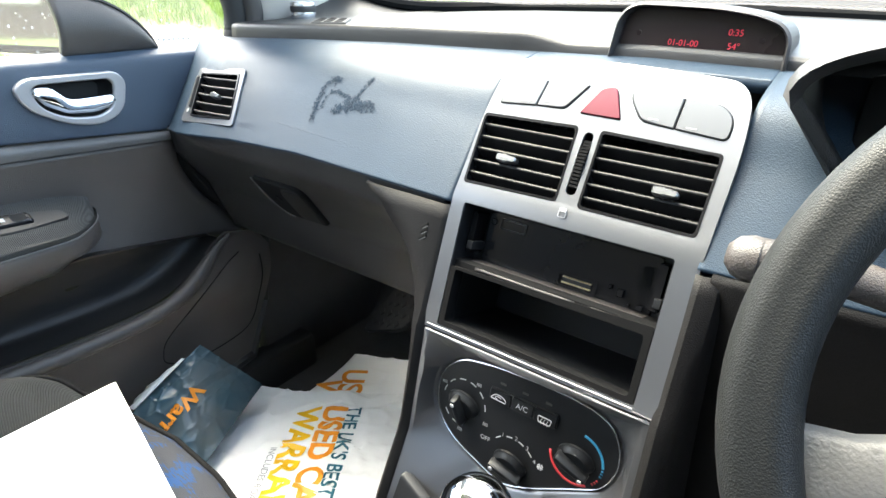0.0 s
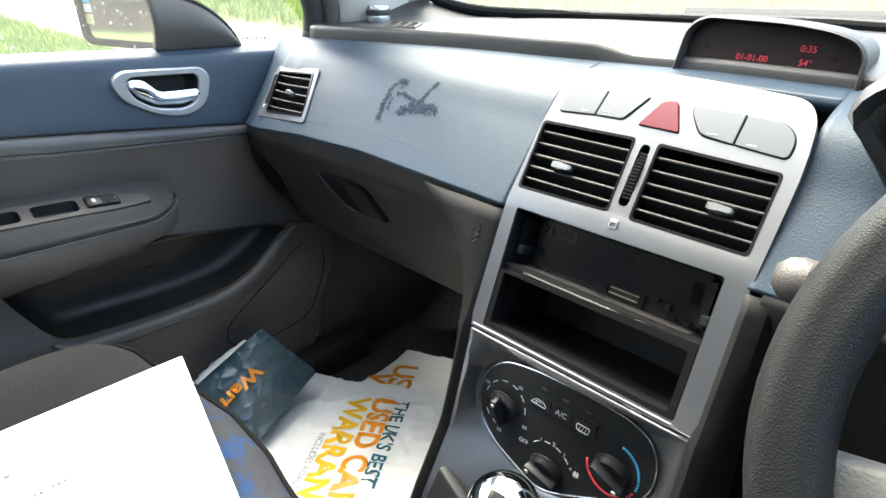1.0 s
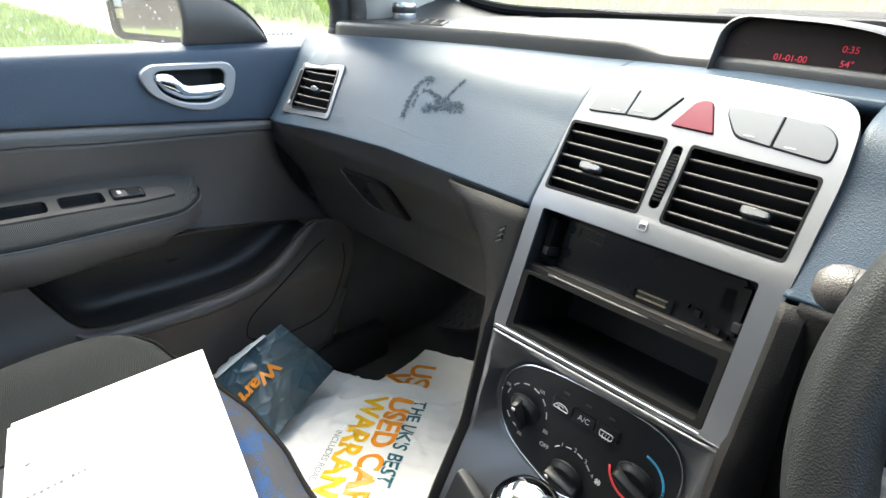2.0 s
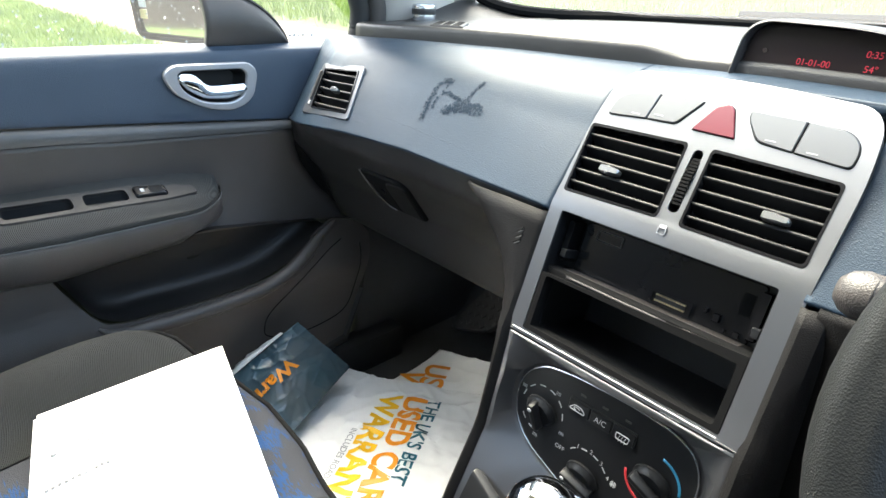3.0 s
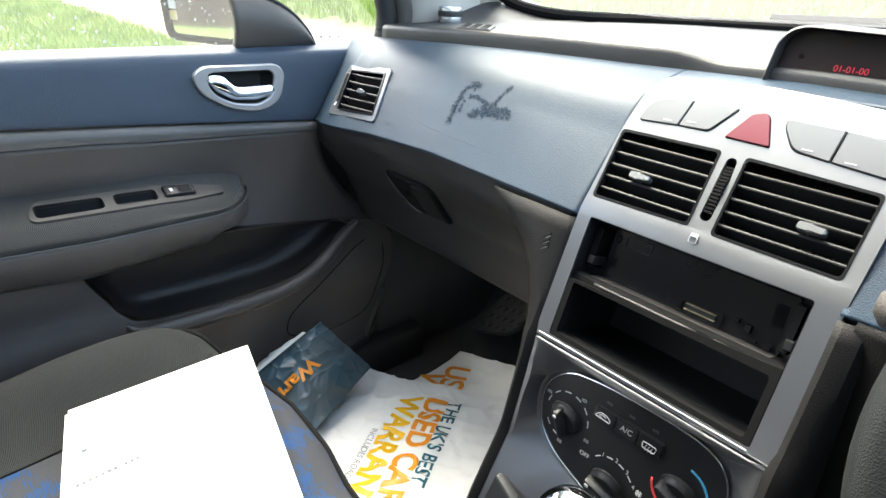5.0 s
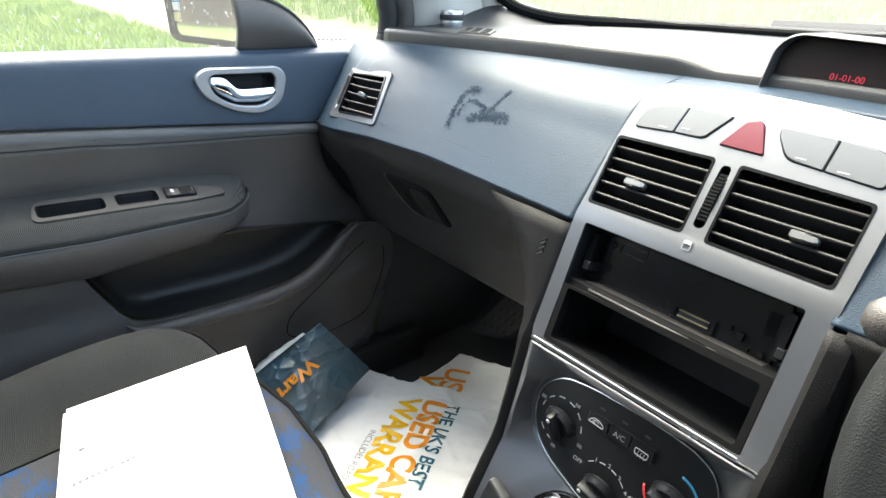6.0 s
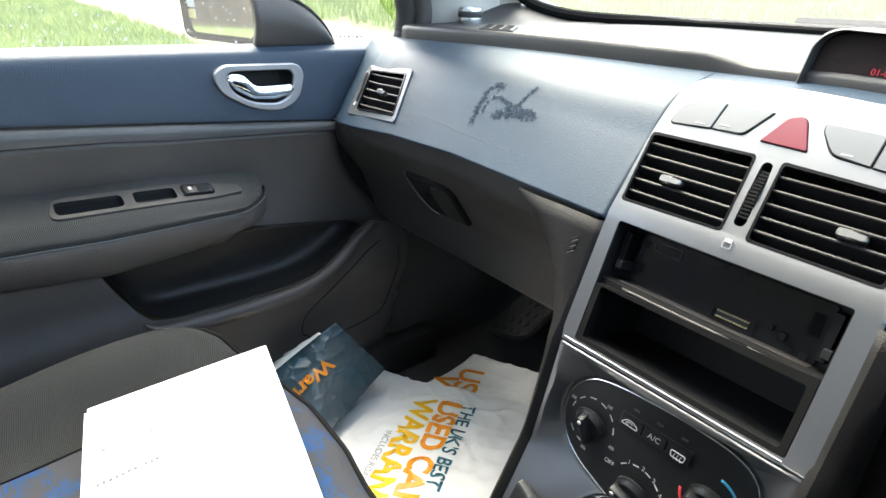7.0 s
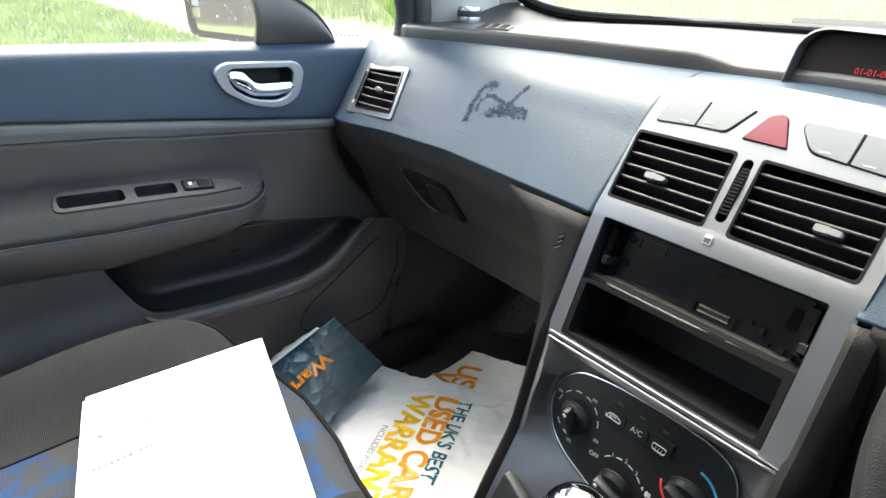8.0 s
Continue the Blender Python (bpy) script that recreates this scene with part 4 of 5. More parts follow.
def arm(y):
    zt = lerp(y, (-0.75, 0.0, 0.065, 0.207, 0.346), (0.56, 0.541, 0.536, 0.529, 0.514))
    zl = lerp(y, (-0.75, -0.016, 0.11, 0.302, 0.35), (0.505, 0.493, 0.484, 0.481, 0.49))
    zb = lerp(y, (-0.75, -0.03, 0.10, 0.267, 0.321, 0.35), (0.44, 0.430, 0.416, 0.424, 0.447, 0.47))
    k = math.sqrt(max(0.0, 1 - max(0.0, (y - 0.27) / 0.08) ** 2))
    zt = zl + 0.010 + (zt - zl - 0.010) * (0.25 + 0.75 * math.sqrt(max(0.0, 1 - max(0.0, (y - 0.295) / 0.055) ** 2)))
    return zt, zl, zb, k


arm_ys = [-0.75 + 0.78 * i / 20 for i in range(20)] + [0.03 + 0.006 * i for i in range(41)] + [0.27 + 0.08 * math.sin(math.pi / 2 * i / 12) for i in range(1, 13)]
up, down, bead = [], [], []
for y in arm_ys:
    zt, zl, zb, k = arm(y)
    f = lambda x: -0.718 + (x + 0.718) * (0.12 + 0.88 * k)
    up.append([(f(x), y, z) for x, z in spline([(-0.722, zt + 0.006), (-0.705, zt - 0.001), (-0.678, zt - 0.013), (-0.663, zt - 0.021), (-0.653, zt - 0.032), (-0.648, zl + 0.008), (-0.650, zl)], 4)])
    bead.append((f(-0.648), y, zl))
    down.append([(f(x), y, z) for x, z in spline([(-0.651, zl), (-0.648, zl - 0.008), (-0.652, zl - 0.028), (-0.666, zb + 0.012), (-0.69, zb), (-0.722, zb - 0.004)], 4)])
arm_bm = sheet([spline(r, 3) for r in up])
WELLS = [rounded([(a, 0.010), (b, 0.010), (b, 0.031), (a, 0.032)], 0.007) for a, b in ((0.056, 0.138), (0.152, 0.208))]
for w in WELLS:
    punch(arm_bm, [(-0.663 - p[1], p[0]) for p in w], 0, 1, 1.05)
armrest = part("armrest", arm_bm, ARMCLOTH, door, "charcoal textured armrest pad")
part("armrest_underside", sheet(down), GREYBLACK, door, "black grained armrest underside")
part("bead", tube(bead, 0.0013, 6), STRIP, armrest, "thin grey bead")


def arm_at(u, v, h=0.0):
    """The armrest's top: u along y, v across from its front edge."""
    zt = arm(u)[0]
    return Vector((-0.663 - v, u, zt - 0.021 + 0.47 * v + h))


tray = part("switch_tray", plate(rounded([(0.046, 0.004), (0.25, 0.0035), (0.305, 0.012), (0.302, 0.026), (0.24, 0.036), (0.056, 0.039)], [0.014, 0.03, 0.012, 0.016, 0.03, 0.014], 6), WELLS, lambda u, v, h: arm_at(u, v, h + 0.004), depth=0.006), BLACK, armrest, "black window switch tray", bevel=0.0012)
for w, deep in zip(WELLS, (0.016, 0.011)):
    n = len(w)
    well = sheet([[arm_at(*p, 0.003) for p in w], [arm_at(*p, -deep) for p in w]], True)
    well.verts.ensure_lookup_table()
    well.faces.new(well.verts[n:2 * n])
    part("tray_well", well, DARK, tray, "deep tray well")
sw = part("window_switch", slab(rounded([(0.217, 0.011), (0.262, 0.012), (0.262, 0.028), (0.217, 0.030)], 0.004), arm_at, 0.003, 0.0085, 0.002), GLOSS, tray, "rocker window switch")
part("switch_mark", slab([(0.226, 0.017), (0.231, 0.017), (0.231, 0.023), (0.226, 0.023)], arm_at, 0.006, 0.0089), WHITEPRINT, sw)
part("switch_cup", slab(rounded([(0.238, 0.014), (0.256, 0.0145), (0.256, 0.026), (0.238, 0.027)], 0.004), arm_at, 0.006, 0.0088), DARK, sw)

# lower trim with the pocket
lower_out = [(-0.75, 0.08), (-0.75, 0.428)] + [(-0.75 + 0.835 * i / 8, 0.428) for i in range(1, 9)] + [tuple(p) for p in spline([(0.097, 0.40), (0.112, 0.37), (0.130, 0.342), (0.16, 0.3255), (0.28, 0.3175), (0.40, 0.3205), (0.465, 0.345), (0.518, 0.380), (0.545, 0.392)], 4)] + [(0.58, 0.382), (0.612, 0.372), (0.63, 0.34), (0.615, 0.25), (0.58, 0.15), (0.55, 0.09)]
hole = rounded([(0.088, 0.43), (0.128, 0.345), (0.16, 0.327), (0.28, 0.319), (0.40, 0.322), (0.465, 0.346), (0.53, 0.386), (0.52, 0.395), (0.32, 0.43)], [0.01, 0.02, 0.02, 0.05, 0.04, 0.04, 0.004, 0.004, 0.02], 6)


def low_at(u, v, h=0.0):
    out = 0.018 * math.exp(-((v - 0.30) / 0.05) ** 2) * (1 if v < 0.36 else 0.6)
    return Vector((-0.688 + out + h + 0.02 * min(0, (0.55 - u)) * 6 * (u > 0.55), u, v))


part("lower_trim", plate(lower_out, [], low_at, cuts=[0.1 + 0.02 * i for i in range(16)], depth=0.006), GREYBLACK, door, "charcoal grained lower trim")
n = len(hole)
c = (0.30, 0.37)
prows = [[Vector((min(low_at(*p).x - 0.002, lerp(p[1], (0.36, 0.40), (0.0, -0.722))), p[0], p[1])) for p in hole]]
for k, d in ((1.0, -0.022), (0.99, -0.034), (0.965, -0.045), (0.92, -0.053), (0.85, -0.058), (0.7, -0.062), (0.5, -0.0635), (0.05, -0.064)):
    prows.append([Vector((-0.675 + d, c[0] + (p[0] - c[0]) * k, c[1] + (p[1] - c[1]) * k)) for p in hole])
# The hollow is shallow, so its shade comes from the darkened colour.
part("door_pocket", sheet(prows, True), POCKET, door, "black door pocket with its shade put into the colour")
lip = spline([(0.128, 0.338), (0.15, 0.322), (0.20, 0.3155), (0.28, 0.312), (0.37, 0.313), (0.434, 0.3275), (0.483, 0.352), (0.52, 0.378), (0.55, 0.396)], 6)
part("pocket_lip", tube([low_at(p[0], p[1] - 0.009, 0.001) for p in lip], [0.002 + 0.0105 * min(1, i / 10) * min(1, (len(lip) - 1 - i) / 14 + 0.15) for i in range(len(lip))], 14), GREYBLACK, door, "rounded grained pocket lip")
spk = spline([(0.56, 0.35), (0.526, 0.336), (0.46, 0.297), (0.404, 0.25), (0.389, 0.219), (0.395, 0.195), (0.451, 0.175), (0.556, 0.187), (0.592, 0.24), (0.602, 0.33)], 6)
part("speaker_seam", tube([low_at(p[0], p[1], 0.0005) for p in spk], 0.0010, 6), FRIT, door)
part("door_seal", tube([(-0.69, 0.64, 0.60), (-0.69, 0.635, 0.45), (-0.70, 0.632, 0.34), (-0.70, 0.61, 0.22), (-0.69, 0.56, 0.12), (-0.68, 0.3, 0.09), (-0.68, -0.75, 0.09)], 0.010, 8), RUBBER, door, "black rubber door seal")

# inner handle
h_at = lambda u, v, h=0.0: Vector((-0.7215 + h, u, v))
h_out, hc, h_in = H_OUT, HC, H_IN
bez = part("door_handle", band(h_out, h_in, h_at, -0.004, 0.008), HANDLE, door, "silver rounded inner door handle", bevel=0.002)
cup = sheet([[h_at(*p, 0.002) for p in h_in], [h_at(hc[0] + (p[0] - hc[0]) * 0.97, hc[1] + (p[1] - hc[1]) * 0.95, -0.012) for p in h_in], [h_at(hc[0] + (p[0] - hc[0]) * 0.8, hc[1] + (p[1] - hc[1]) * 0.8, -0.022) for p in h_in]], True)
cup.verts.ensure_lookup_table()
cup.faces.new(cup.verts[-len(h_in):])
part("recess", cup, DARK, bez, "black recess")
lev = []
for i in range(17):
    t = i / 16
    y = 0.316 + 0.107 * t
    top = 0.6745 - 0.002 * t - 0.0215 / (1 + math.exp(-(t - 0.31) * 24))
    bot = lerp(t, (0, 0.12, 0.35, 0.72, 0.92, 1), (0.660, 0.642, 0.627, 0.6225, 0.627, 0.636))
    lev.append([h_at(y, top - 0.001, -0.006), h_at(y, top, 0.004), h_at(y, top * 0.75 + bot * 0.25, 0.0075), h_at(y, top * 0.52 + bot * 0.48, 0.0080), h_at(y, top * 0.47 + bot * 0.53, 0.0070), h_at(y, top * 0.2 + bot * 0.8, 0.0005), h_at(y, bot, -0.006)])
part("lever", sheet(lev), CHROME, bez, "polished chrome pull lever", solid=0.004)

# window glass, frames, mirror
single("side_window", sheet([[(-0.765, -0.75, 0.70), (-0.765, 0.70, 0.69)], [(-0.68, -0.75, 1.14), (-0.68, 0.2, 1.14)]]), GLASS, "clear side window glass with rain drops", "window", kind="structure", smooth=False).visible_shadow = False
dm = bmesh.new()
for _ in range(420):
    y, z = rng.uniform(-0.1, 0.62), 0.705 + abs(rng.gauss(0, 0.05))
    r = rng.choice((0.0006, 0.0009, 0.0013, 0.0018))
    bmesh.ops.create_icosphere(dm, subdivisions=1, radius=r, matrix=Matrix.Translation((-0.766 + (z - 0.7) * 0.193, y, z)) @ Matrix.Diagonal((0.5, 1, 1.1, 1)))
rain = single("rain_drops", dm, DROP, "clear rain drops on the side window", "water drops", kind="stuff")
rain.visible_shadow = False
frame_bits = root("window_frame", (-0.7, 0.65, 0.7), "black door window frame and pillar seal", "window frame", kind="structure")
part("front_post", tube(spline([(-0.715, 0.632, 0.695), (-0.714, 0.642, 0.73), (-0.708, 0.636, 0.775), (-0.70, 0.59, 0.84), (-0.66, 0.2, 1.12)], 5), 0.018, 10), RUBBER, frame_bits)
part("grey_post", tube(spline([(-0.705, 0.664, 0.68), (-0.704, 0.672, 0.73), (-0.698, 0.664, 0.78), (-0.69, 0.62, 0.86), (-0.65, 0.22, 1.13)], 5), 0.018, 10), GREYBLACK, frame_bits)
part("top_rail", tube([(-0.68, 0.22, 1.14), (-0.68, -0.8, 1.16)], 0.02, 8), RUBBER, frame_bits)
part("middle_post", tube([(-0.74, -0.78, 0.70), (-0.68, -0.8, 1.16)], 0.04, 8), GREYBLACK, frame_bits)
pill = root("windscreen_pillar", (-0.66, 0.75, 0.74), "pale grey windscreen pillar trim", "pillar", kind="structure")
part("pillar_trim", sheet([[(-0.702, 0.668, 0.715), (-0.698, 0.670, 0.75), (-0.69, 0.658, 0.80), (-0.645, 0.28, 1.12)], [(-0.668, 0.735, 0.72), (-0.662, 0.735, 0.755), (-0.655, 0.72, 0.81), (-0.60, 0.32, 1.15)], [(-0.655, 0.82, 0.725), (-0.648, 0.81, 0.765), (-0.64, 0.78, 0.83), (-0.57, 0.34, 1.17)]]), PILLAR, pill, solid=0.008)
part("inner_edge", sheet([[(-0.66, 0.812, 0.72), (-0.652, 0.803, 0.77), (-0.643, 0.775, 0.83), (-0.575, 0.335, 1.17)], [(-0.655, 0.87, 0.72), (-0.632, 0.85, 0.775), (-0.615, 0.80, 0.84), (-0.55, 0.34, 1.19)]]), PILLAR, pill, solid=0.006)

sail = root("mirror_sail", (-0.73, 0.44, 0.71), "charcoal triangular mirror cover on the door", "mirror cover")
rows = []
for i in range(21):
    t = i / 20
    y = 0.376 + 0.142 * t
    top = 0.705 + 0.085 * (1 - t ** 2.2) ** 0.75
    rows.append([(-0.752 + 0.026 * math.sin(math.pi * min(1, 0.12 + k * 0.75)) * (1 - 0.7 * t ** 3), y, 0.703 + (top - 0.703) * k) for k in [j / 10 for j in range(11)]])
part("cover", sheet(rows), GREYBLACK, sail, solid=0.012)
part("edge_seal_shade", tube([r[-1] for r in rows], 0.003, 6), RUBBER, sail)
marks = root("etched_mark", (-0.757, 0.55, 0.716), "small white etched marks on the quarter glass", "glass mark")
for k in range(7):
    part("mark", box((-0.7605, 0.530 + 0.0085 * k, 0.7145 - 0.0004 * k), (0.0006, 0.005, 0.003 + 0.0015 * (k % 2))), WHITEPRINT, marks, smooth=False)
mir = root("door_mirror", (-0.9, 0.45, 0.72), "black door mirror with wet glass", "mirror")
MM = look((-0.978, 0.4155, 0.765), (-0.533, -0.7745, 0.790)) @ Matrix.Rotation(math.pi, 4, "Y")
m_at = lambda u, v, h=0.0: MM @ Vector((u, v, h))
m_out = rounded([(-0.092, -0.06), (-0.080, -0.074), (0.085, -0.074), (0.094, 0.07), (-0.085, 0.078)], [0.03, 0.04, 0.02, 0.02, 0.03], 6)
m_out = [(-p[0] * 1.1, p[1]) for p in m_out]
part("mirror_glass", slab([(p[0] * 0.93, p[1] * 0.91) for p in m_out], m_at, -0.004, 0.002), MIRROR, mir, "reflecting mirror glass", smooth=False)
part("housing", sheet([[m_at(p[0] * k, p[1] * k, h) for p in m_out] for k, h in ((0.93, 0.0), (0.95, 0.006), (1.0, 0.007), (1.03, -0.005), (0.98, -0.05), (0.7, -0.09), (0.1, -0.1))], True), GLOSS, mir, "gloss black housing")
part("rim", tube([m_at(p[0] * 0.96, p[1] * 0.95, 0.004) for p in m_out], 0.0065, 8, True), FRIT, mir, "black mirror rim")
# Flat coloured patches on the glass, painted in for a reflected sign.
for colour, v0, v1 in ((BLUEPAINT, -0.004, 0.022), (WHITEPRINT, -0.020, -0.006), (GOLD, -0.040, -0.024)):
    part("reflection_patch", slab(rounded([(-0.083, v0), (-0.066, v0), (-0.066, v1), (-0.083, v1)], 0.002), m_at, 0.001, 0.0032), colour, mir, "coloured patch painted in for a reflected sign")
part("arm", tube([(-0.90, 0.47, 0.71), (-0.75, 0.44, 0.715)], 0.018, 10), RUBBER, mir)

# ---- passenger seat and what lies on it ----
def seat_z(x, y):
    b = 0.062 * math.exp(-((x + 0.55) / 0.065) ** 2) * (0.45 + 0.55 * math.exp(-((y - 0.05) / 0.17) ** 2)) + 0.03 * math.exp(-((x + 0.145) / 0.045) ** 2)
    b *= 1 - 0.8 / (1 + math.exp(-(y - 0.19) / 0.02))
    side = -0.10 * max(0.0, (-0.575 - x) / 0.06) ** 2.2 - 0.10 * max(0.0, (x + 0.125) / 0.05) ** 2.2
    return 0.333 + b + side - 0.012 * math.exp(-((y + 0.12) / 0.2) ** 2) + 0.006 * math.sin(y * 9 + x * 3)


def seat_front(x):
    return lerp(x, (-0.64, -0.61, -0.58, -0.53, -0.447, -0.366, -0.274, -0.184, -0.1), (0.05, 0.105, 0.145, 0.187, 0.222, 0.233, 0.229, 0.211, 0.19))


def seat_row(x):
    f = seat_front(x)
    out = [(x, y, seat_z(x, y)) for y in [-0.48 + (f - 0.03 + 0.48) * i / 40 for i in range(41)]]
    z = out[-1][2]
    for k in range(1, 9):
        a = math.pi / 2 * k / 8
        out.append((x, f - 0.03 + 0.045 * math.sin(a), z - 0.035 * (1 - math.cos(a))))
    return out + [(x, f + 0.01, z - 0.12), (x, f - 0.03, z - 0.20)]


SEATBLUE = mat("blue_flecked_cloth", (0.034, 0.036, 0.042), 0.95, spec=0.2, grain=700, bump=0.8)
snt = SEATBLUE.node_tree
tc, mp, nz = snt.nodes.new("ShaderNodeTexCoord"), snt.nodes.new("ShaderNodeMapping"), snt.nodes.new("ShaderNodeTexNoise")
mp.inputs["Scale"].default_value, mp.inputs["Rotation"].default_value = (90, 560, 120), (0, 0, 0.5)
nz.inputs["Scale"].default_value, nz.inputs["Detail"].default_value = 1.0, 3
big = snt.nodes.new("ShaderNodeTexNoise")
big.inputs["Scale"].default_value = 28
mul, rmp, mx = snt.nodes.new("ShaderNodeMath"), snt.nodes.new("ShaderNodeMapRange"), snt.nodes.new("ShaderNodeMix")
mul.operation, mx.data_type = "MULTIPLY", "RGBA"
rmp.inputs["From Min"].default_value, rmp.inputs["From Max"].default_value = 0.265, 0.305
mx.inputs["B"].default_value = (0.014, 0.042, 0.115, 1)
snt.links.new(tc.outputs["Object"], mp.inputs["Vector"])
snt.links.new(mp.outputs[0], nz.inputs["Vector"])
snt.links.new(tc.outputs["Object"], big.inputs["Vector"])
snt.links.new(nz.outputs[0], mul.inputs[0])
snt.links.new(big.outputs[0], mul.inputs[1])
snt.links.new(mul.outputs[0], rmp.inputs["Value"])
old = snt.nodes["Principled BSDF"].inputs["Base Color"].links[0].from_socket
snt.links.new(old, mx.inputs["A"])
snt.links.new(rmp.outputs[0], mx.inputs["Factor"])
snt.links.new(mx.outputs["Result"], snt.nodes["Principled BSDF"].inputs["Base Color"])

seat = root("passenger_seat", (-0.36, -0.1, 0.1), "charcoal cloth passenger seat with blue flecked centre", "car seat")
part("bolster", sheet([seat_row(-0.635 + 0.180 * i / 30) for i in range(31)]), CLOTH, seat, "charcoal cloth side bolster")
part("centre_panel", sheet([seat_row(-0.455 + 0.27 * i / 24) for i in range(25)]), SEATBLUE, seat, "blue flecked charcoal cloth")
part("bolster", sheet([seat_row(-0.185 + 0.105 * i / 14) for i in range(15)]), CLOTH, seat, "charcoal cloth side bolster")
part("seam", tube([(-0.455, p[1], p[2] + 0.0004) for p in seat_row(-0.455)[:46]], 0.0012, 6), FRIT, seat)
part("front_piping", tube([(x, seat_row(x)[45][1] + 0.002, seat_row(x)[45][2] + 0.001) for x in [-0.60 + 0.50 * i / 30 for i in range(31)]], 0.003, 8), FRIT, seat, "dark piping")
part("seat_base", box((-0.36, -0.13, 0.12), (0.42, 0.55, 0.15), None, 0.02), RUBBER, seat)


def leaf(tl, tr, along, lift, name, label):
    tl, tr, al = Vector(tl), Vector(tr), Vector(along)
    rows = []
    for i in range(13):
        s = i / 12
        rows.append([tl.lerp(tr, t / 10) + al * s + Vector((0, 0, lift + 0.004 * math.sin(math.pi * s) * math.sin(2.2 * t / 10 + 0.5))) for t in range(11)])
    ob = single(name, sheet(rows), PAPER, label, "paper", group="letter sheets", solid=0.0004)
    return lambda u, v: tl.lerp(tr, u) + al * v + Vector((0, 0, lift + 0.004 * math.sin(math.pi * v) * math.sin(2.2 * u + 0.5) + 0.0018)), ob


AL = (0.287, -0.066, -0.012)
leaf((-0.472, 0.018, 0.366), (-0.455, 0.223, 0.376), AL, -0.003, "letter_sheet", "white paper sheet lying on the seat")
at_paper, sheet_top = leaf((-0.461, 0.0135, 0.366), (-0.450, 0.2255, 0.376), AL, 0.0, "letter_sheet", "white printed letter lying on the seat")
part("writing", words("GOV.UK", 0.0095, lambda a, b: at_paper(0.17 + a / 0.21, 0.250 - b / 0.297), "LEFT", 0.0004), INK, sheet_top, "faint grey lettering")


def bar(u0, u1, v, w):
    part("printed_bar", sheet([[at_paper(u0, v - w / 2), at_paper(u0, v + w / 2)], [at_paper(u1, v - w / 2), at_paper(u1, v + w / 2)]]), INK, sheet_top, solid=0.0003)


for k in range(14):
    bar(0.12 + 0.024 * k, 0.133 + 0.024 * k, 0.10, 0.005)
for k in range(7):
    bar(0.065 + 0.027 * k, 0.081 + 0.027 * k, 0.41, 0.015)
for k in range(3):
    bar(0.275 + 0.025 * k, 0.290 + 0.025 * k, 0.41, 0.015)
bar(0.085, 0.11, 0.250, 0.012)
bar(0.06, 0.09, 0.56, 0.008)

# ---- footwell: floor, bags ----
FLOOR = 0.035
single("floor", box((0, -0.15, FLOOR - 0.03), (1.42, 2.1, 0.06)), CARPET, "black carpeted car floor", "floor", kind="structure", smooth=False)
single("firewall", sheet([[(x, y, z) for y, z in spline([(0.86, FLOOR - 0.01), (0.93, 0.06), (0.985, 0.2), (0.99, 0.4), (0.99, 0.74)], 5)] for x in (-0.72, -0.3, 0.1, 0.72)]), CARPET, "black carpeted firewall", "firewall", kind="structure", solid=0.02)
single("kick_panel", box((-0.715, 0.80, 0.36), (0.03, 0.40, 0.68), None, 0.008), CARPET, "black carpeted kick panel", "panel", kind="structure")
single("outer_skin", sheet([[(-0.80, y, -0.05), (-0.83, y, 0.3), (-0.80, y, 0.69)] for y in (-1.2, 0, 1.0)]), BODY, "dark painted door skin", "door skin", kind="structure", solid=0.01)
single("sill", box((-0.69, -0.1, 0.06), (0.06, 1.6, 0.1), None, 0.015), RUBBER, "black plastic door sill", "sill", kind="structure")
rest = root("foot_board", (-0.52, 0.80, 0.1), "black moulded foot board with diamond tread", "foot board")
fb = lambda u, v, h=0.0: Vector((u, 0.80 + v * 0.75 - h * 0.6, 0.09 + v * 0.60 + h * 0.75 + 0.25 * (u + 0.55)))
part("board", slab(rounded([(-0.63, 0.0), (-0.51, 0.02), (-0.47, 0.2), (-0.58, 0.2)], 0.03), fb, -0.01, 0.004, 0.003), RUBBER, rest)
for i in range(5):
    for j in range(6):
        u, v = -0.602 + 0.021 * i + 0.006 * j, 0.03 + 0.026 * j
        part("tread_block", slab([(u - 0.008, v), (u, v - 0.010), (u + 0.008, v), (u, v + 0.010)], fb, 0.002, 0.006, 0.002), RUBBER, rest)


def crumple(x, y, k=1.0):
    p = Vector((x * 9, y * 9, 0.3))
    d = noise.voronoi(p * 0.9 + Vector((noise.noise(p * 2), noise.noise(p * 2 + Vector((5, 0, 0))), 0)) * 0.5)[0]
    e = noise.voronoi(p * 2.3)[0]
    r = abs(noise.noise(p * 0.8)) * 0.014 + 0.006 * math.exp(-(d[1] - d[0]) * 7) + 0.0025 * math.exp(-(e[1] - e[0]) * 6)
    return k * r


def bag_z(x, y):
    return 0.062 + 0.018 * math.exp(-((x + 0.36) / 0.2) ** 2 - ((y - 0.45) / 0.22) ** 2) + crumple(x, y)


def skin(left, right, z, n=90, m=110):
    L, R = spline(left, 40), spline(right, 40)
    rows = []
    for i in range(n + 1):
        a = L[round(i / n * (len(L) - 1))]
        b = R[round(i / n * (len(R) - 1))]
        rows.append([(*(a + (b - a) * j / m), z(*(a + (b - a) * j / m))) for j in range(m + 1)])
    return sheet(rows)


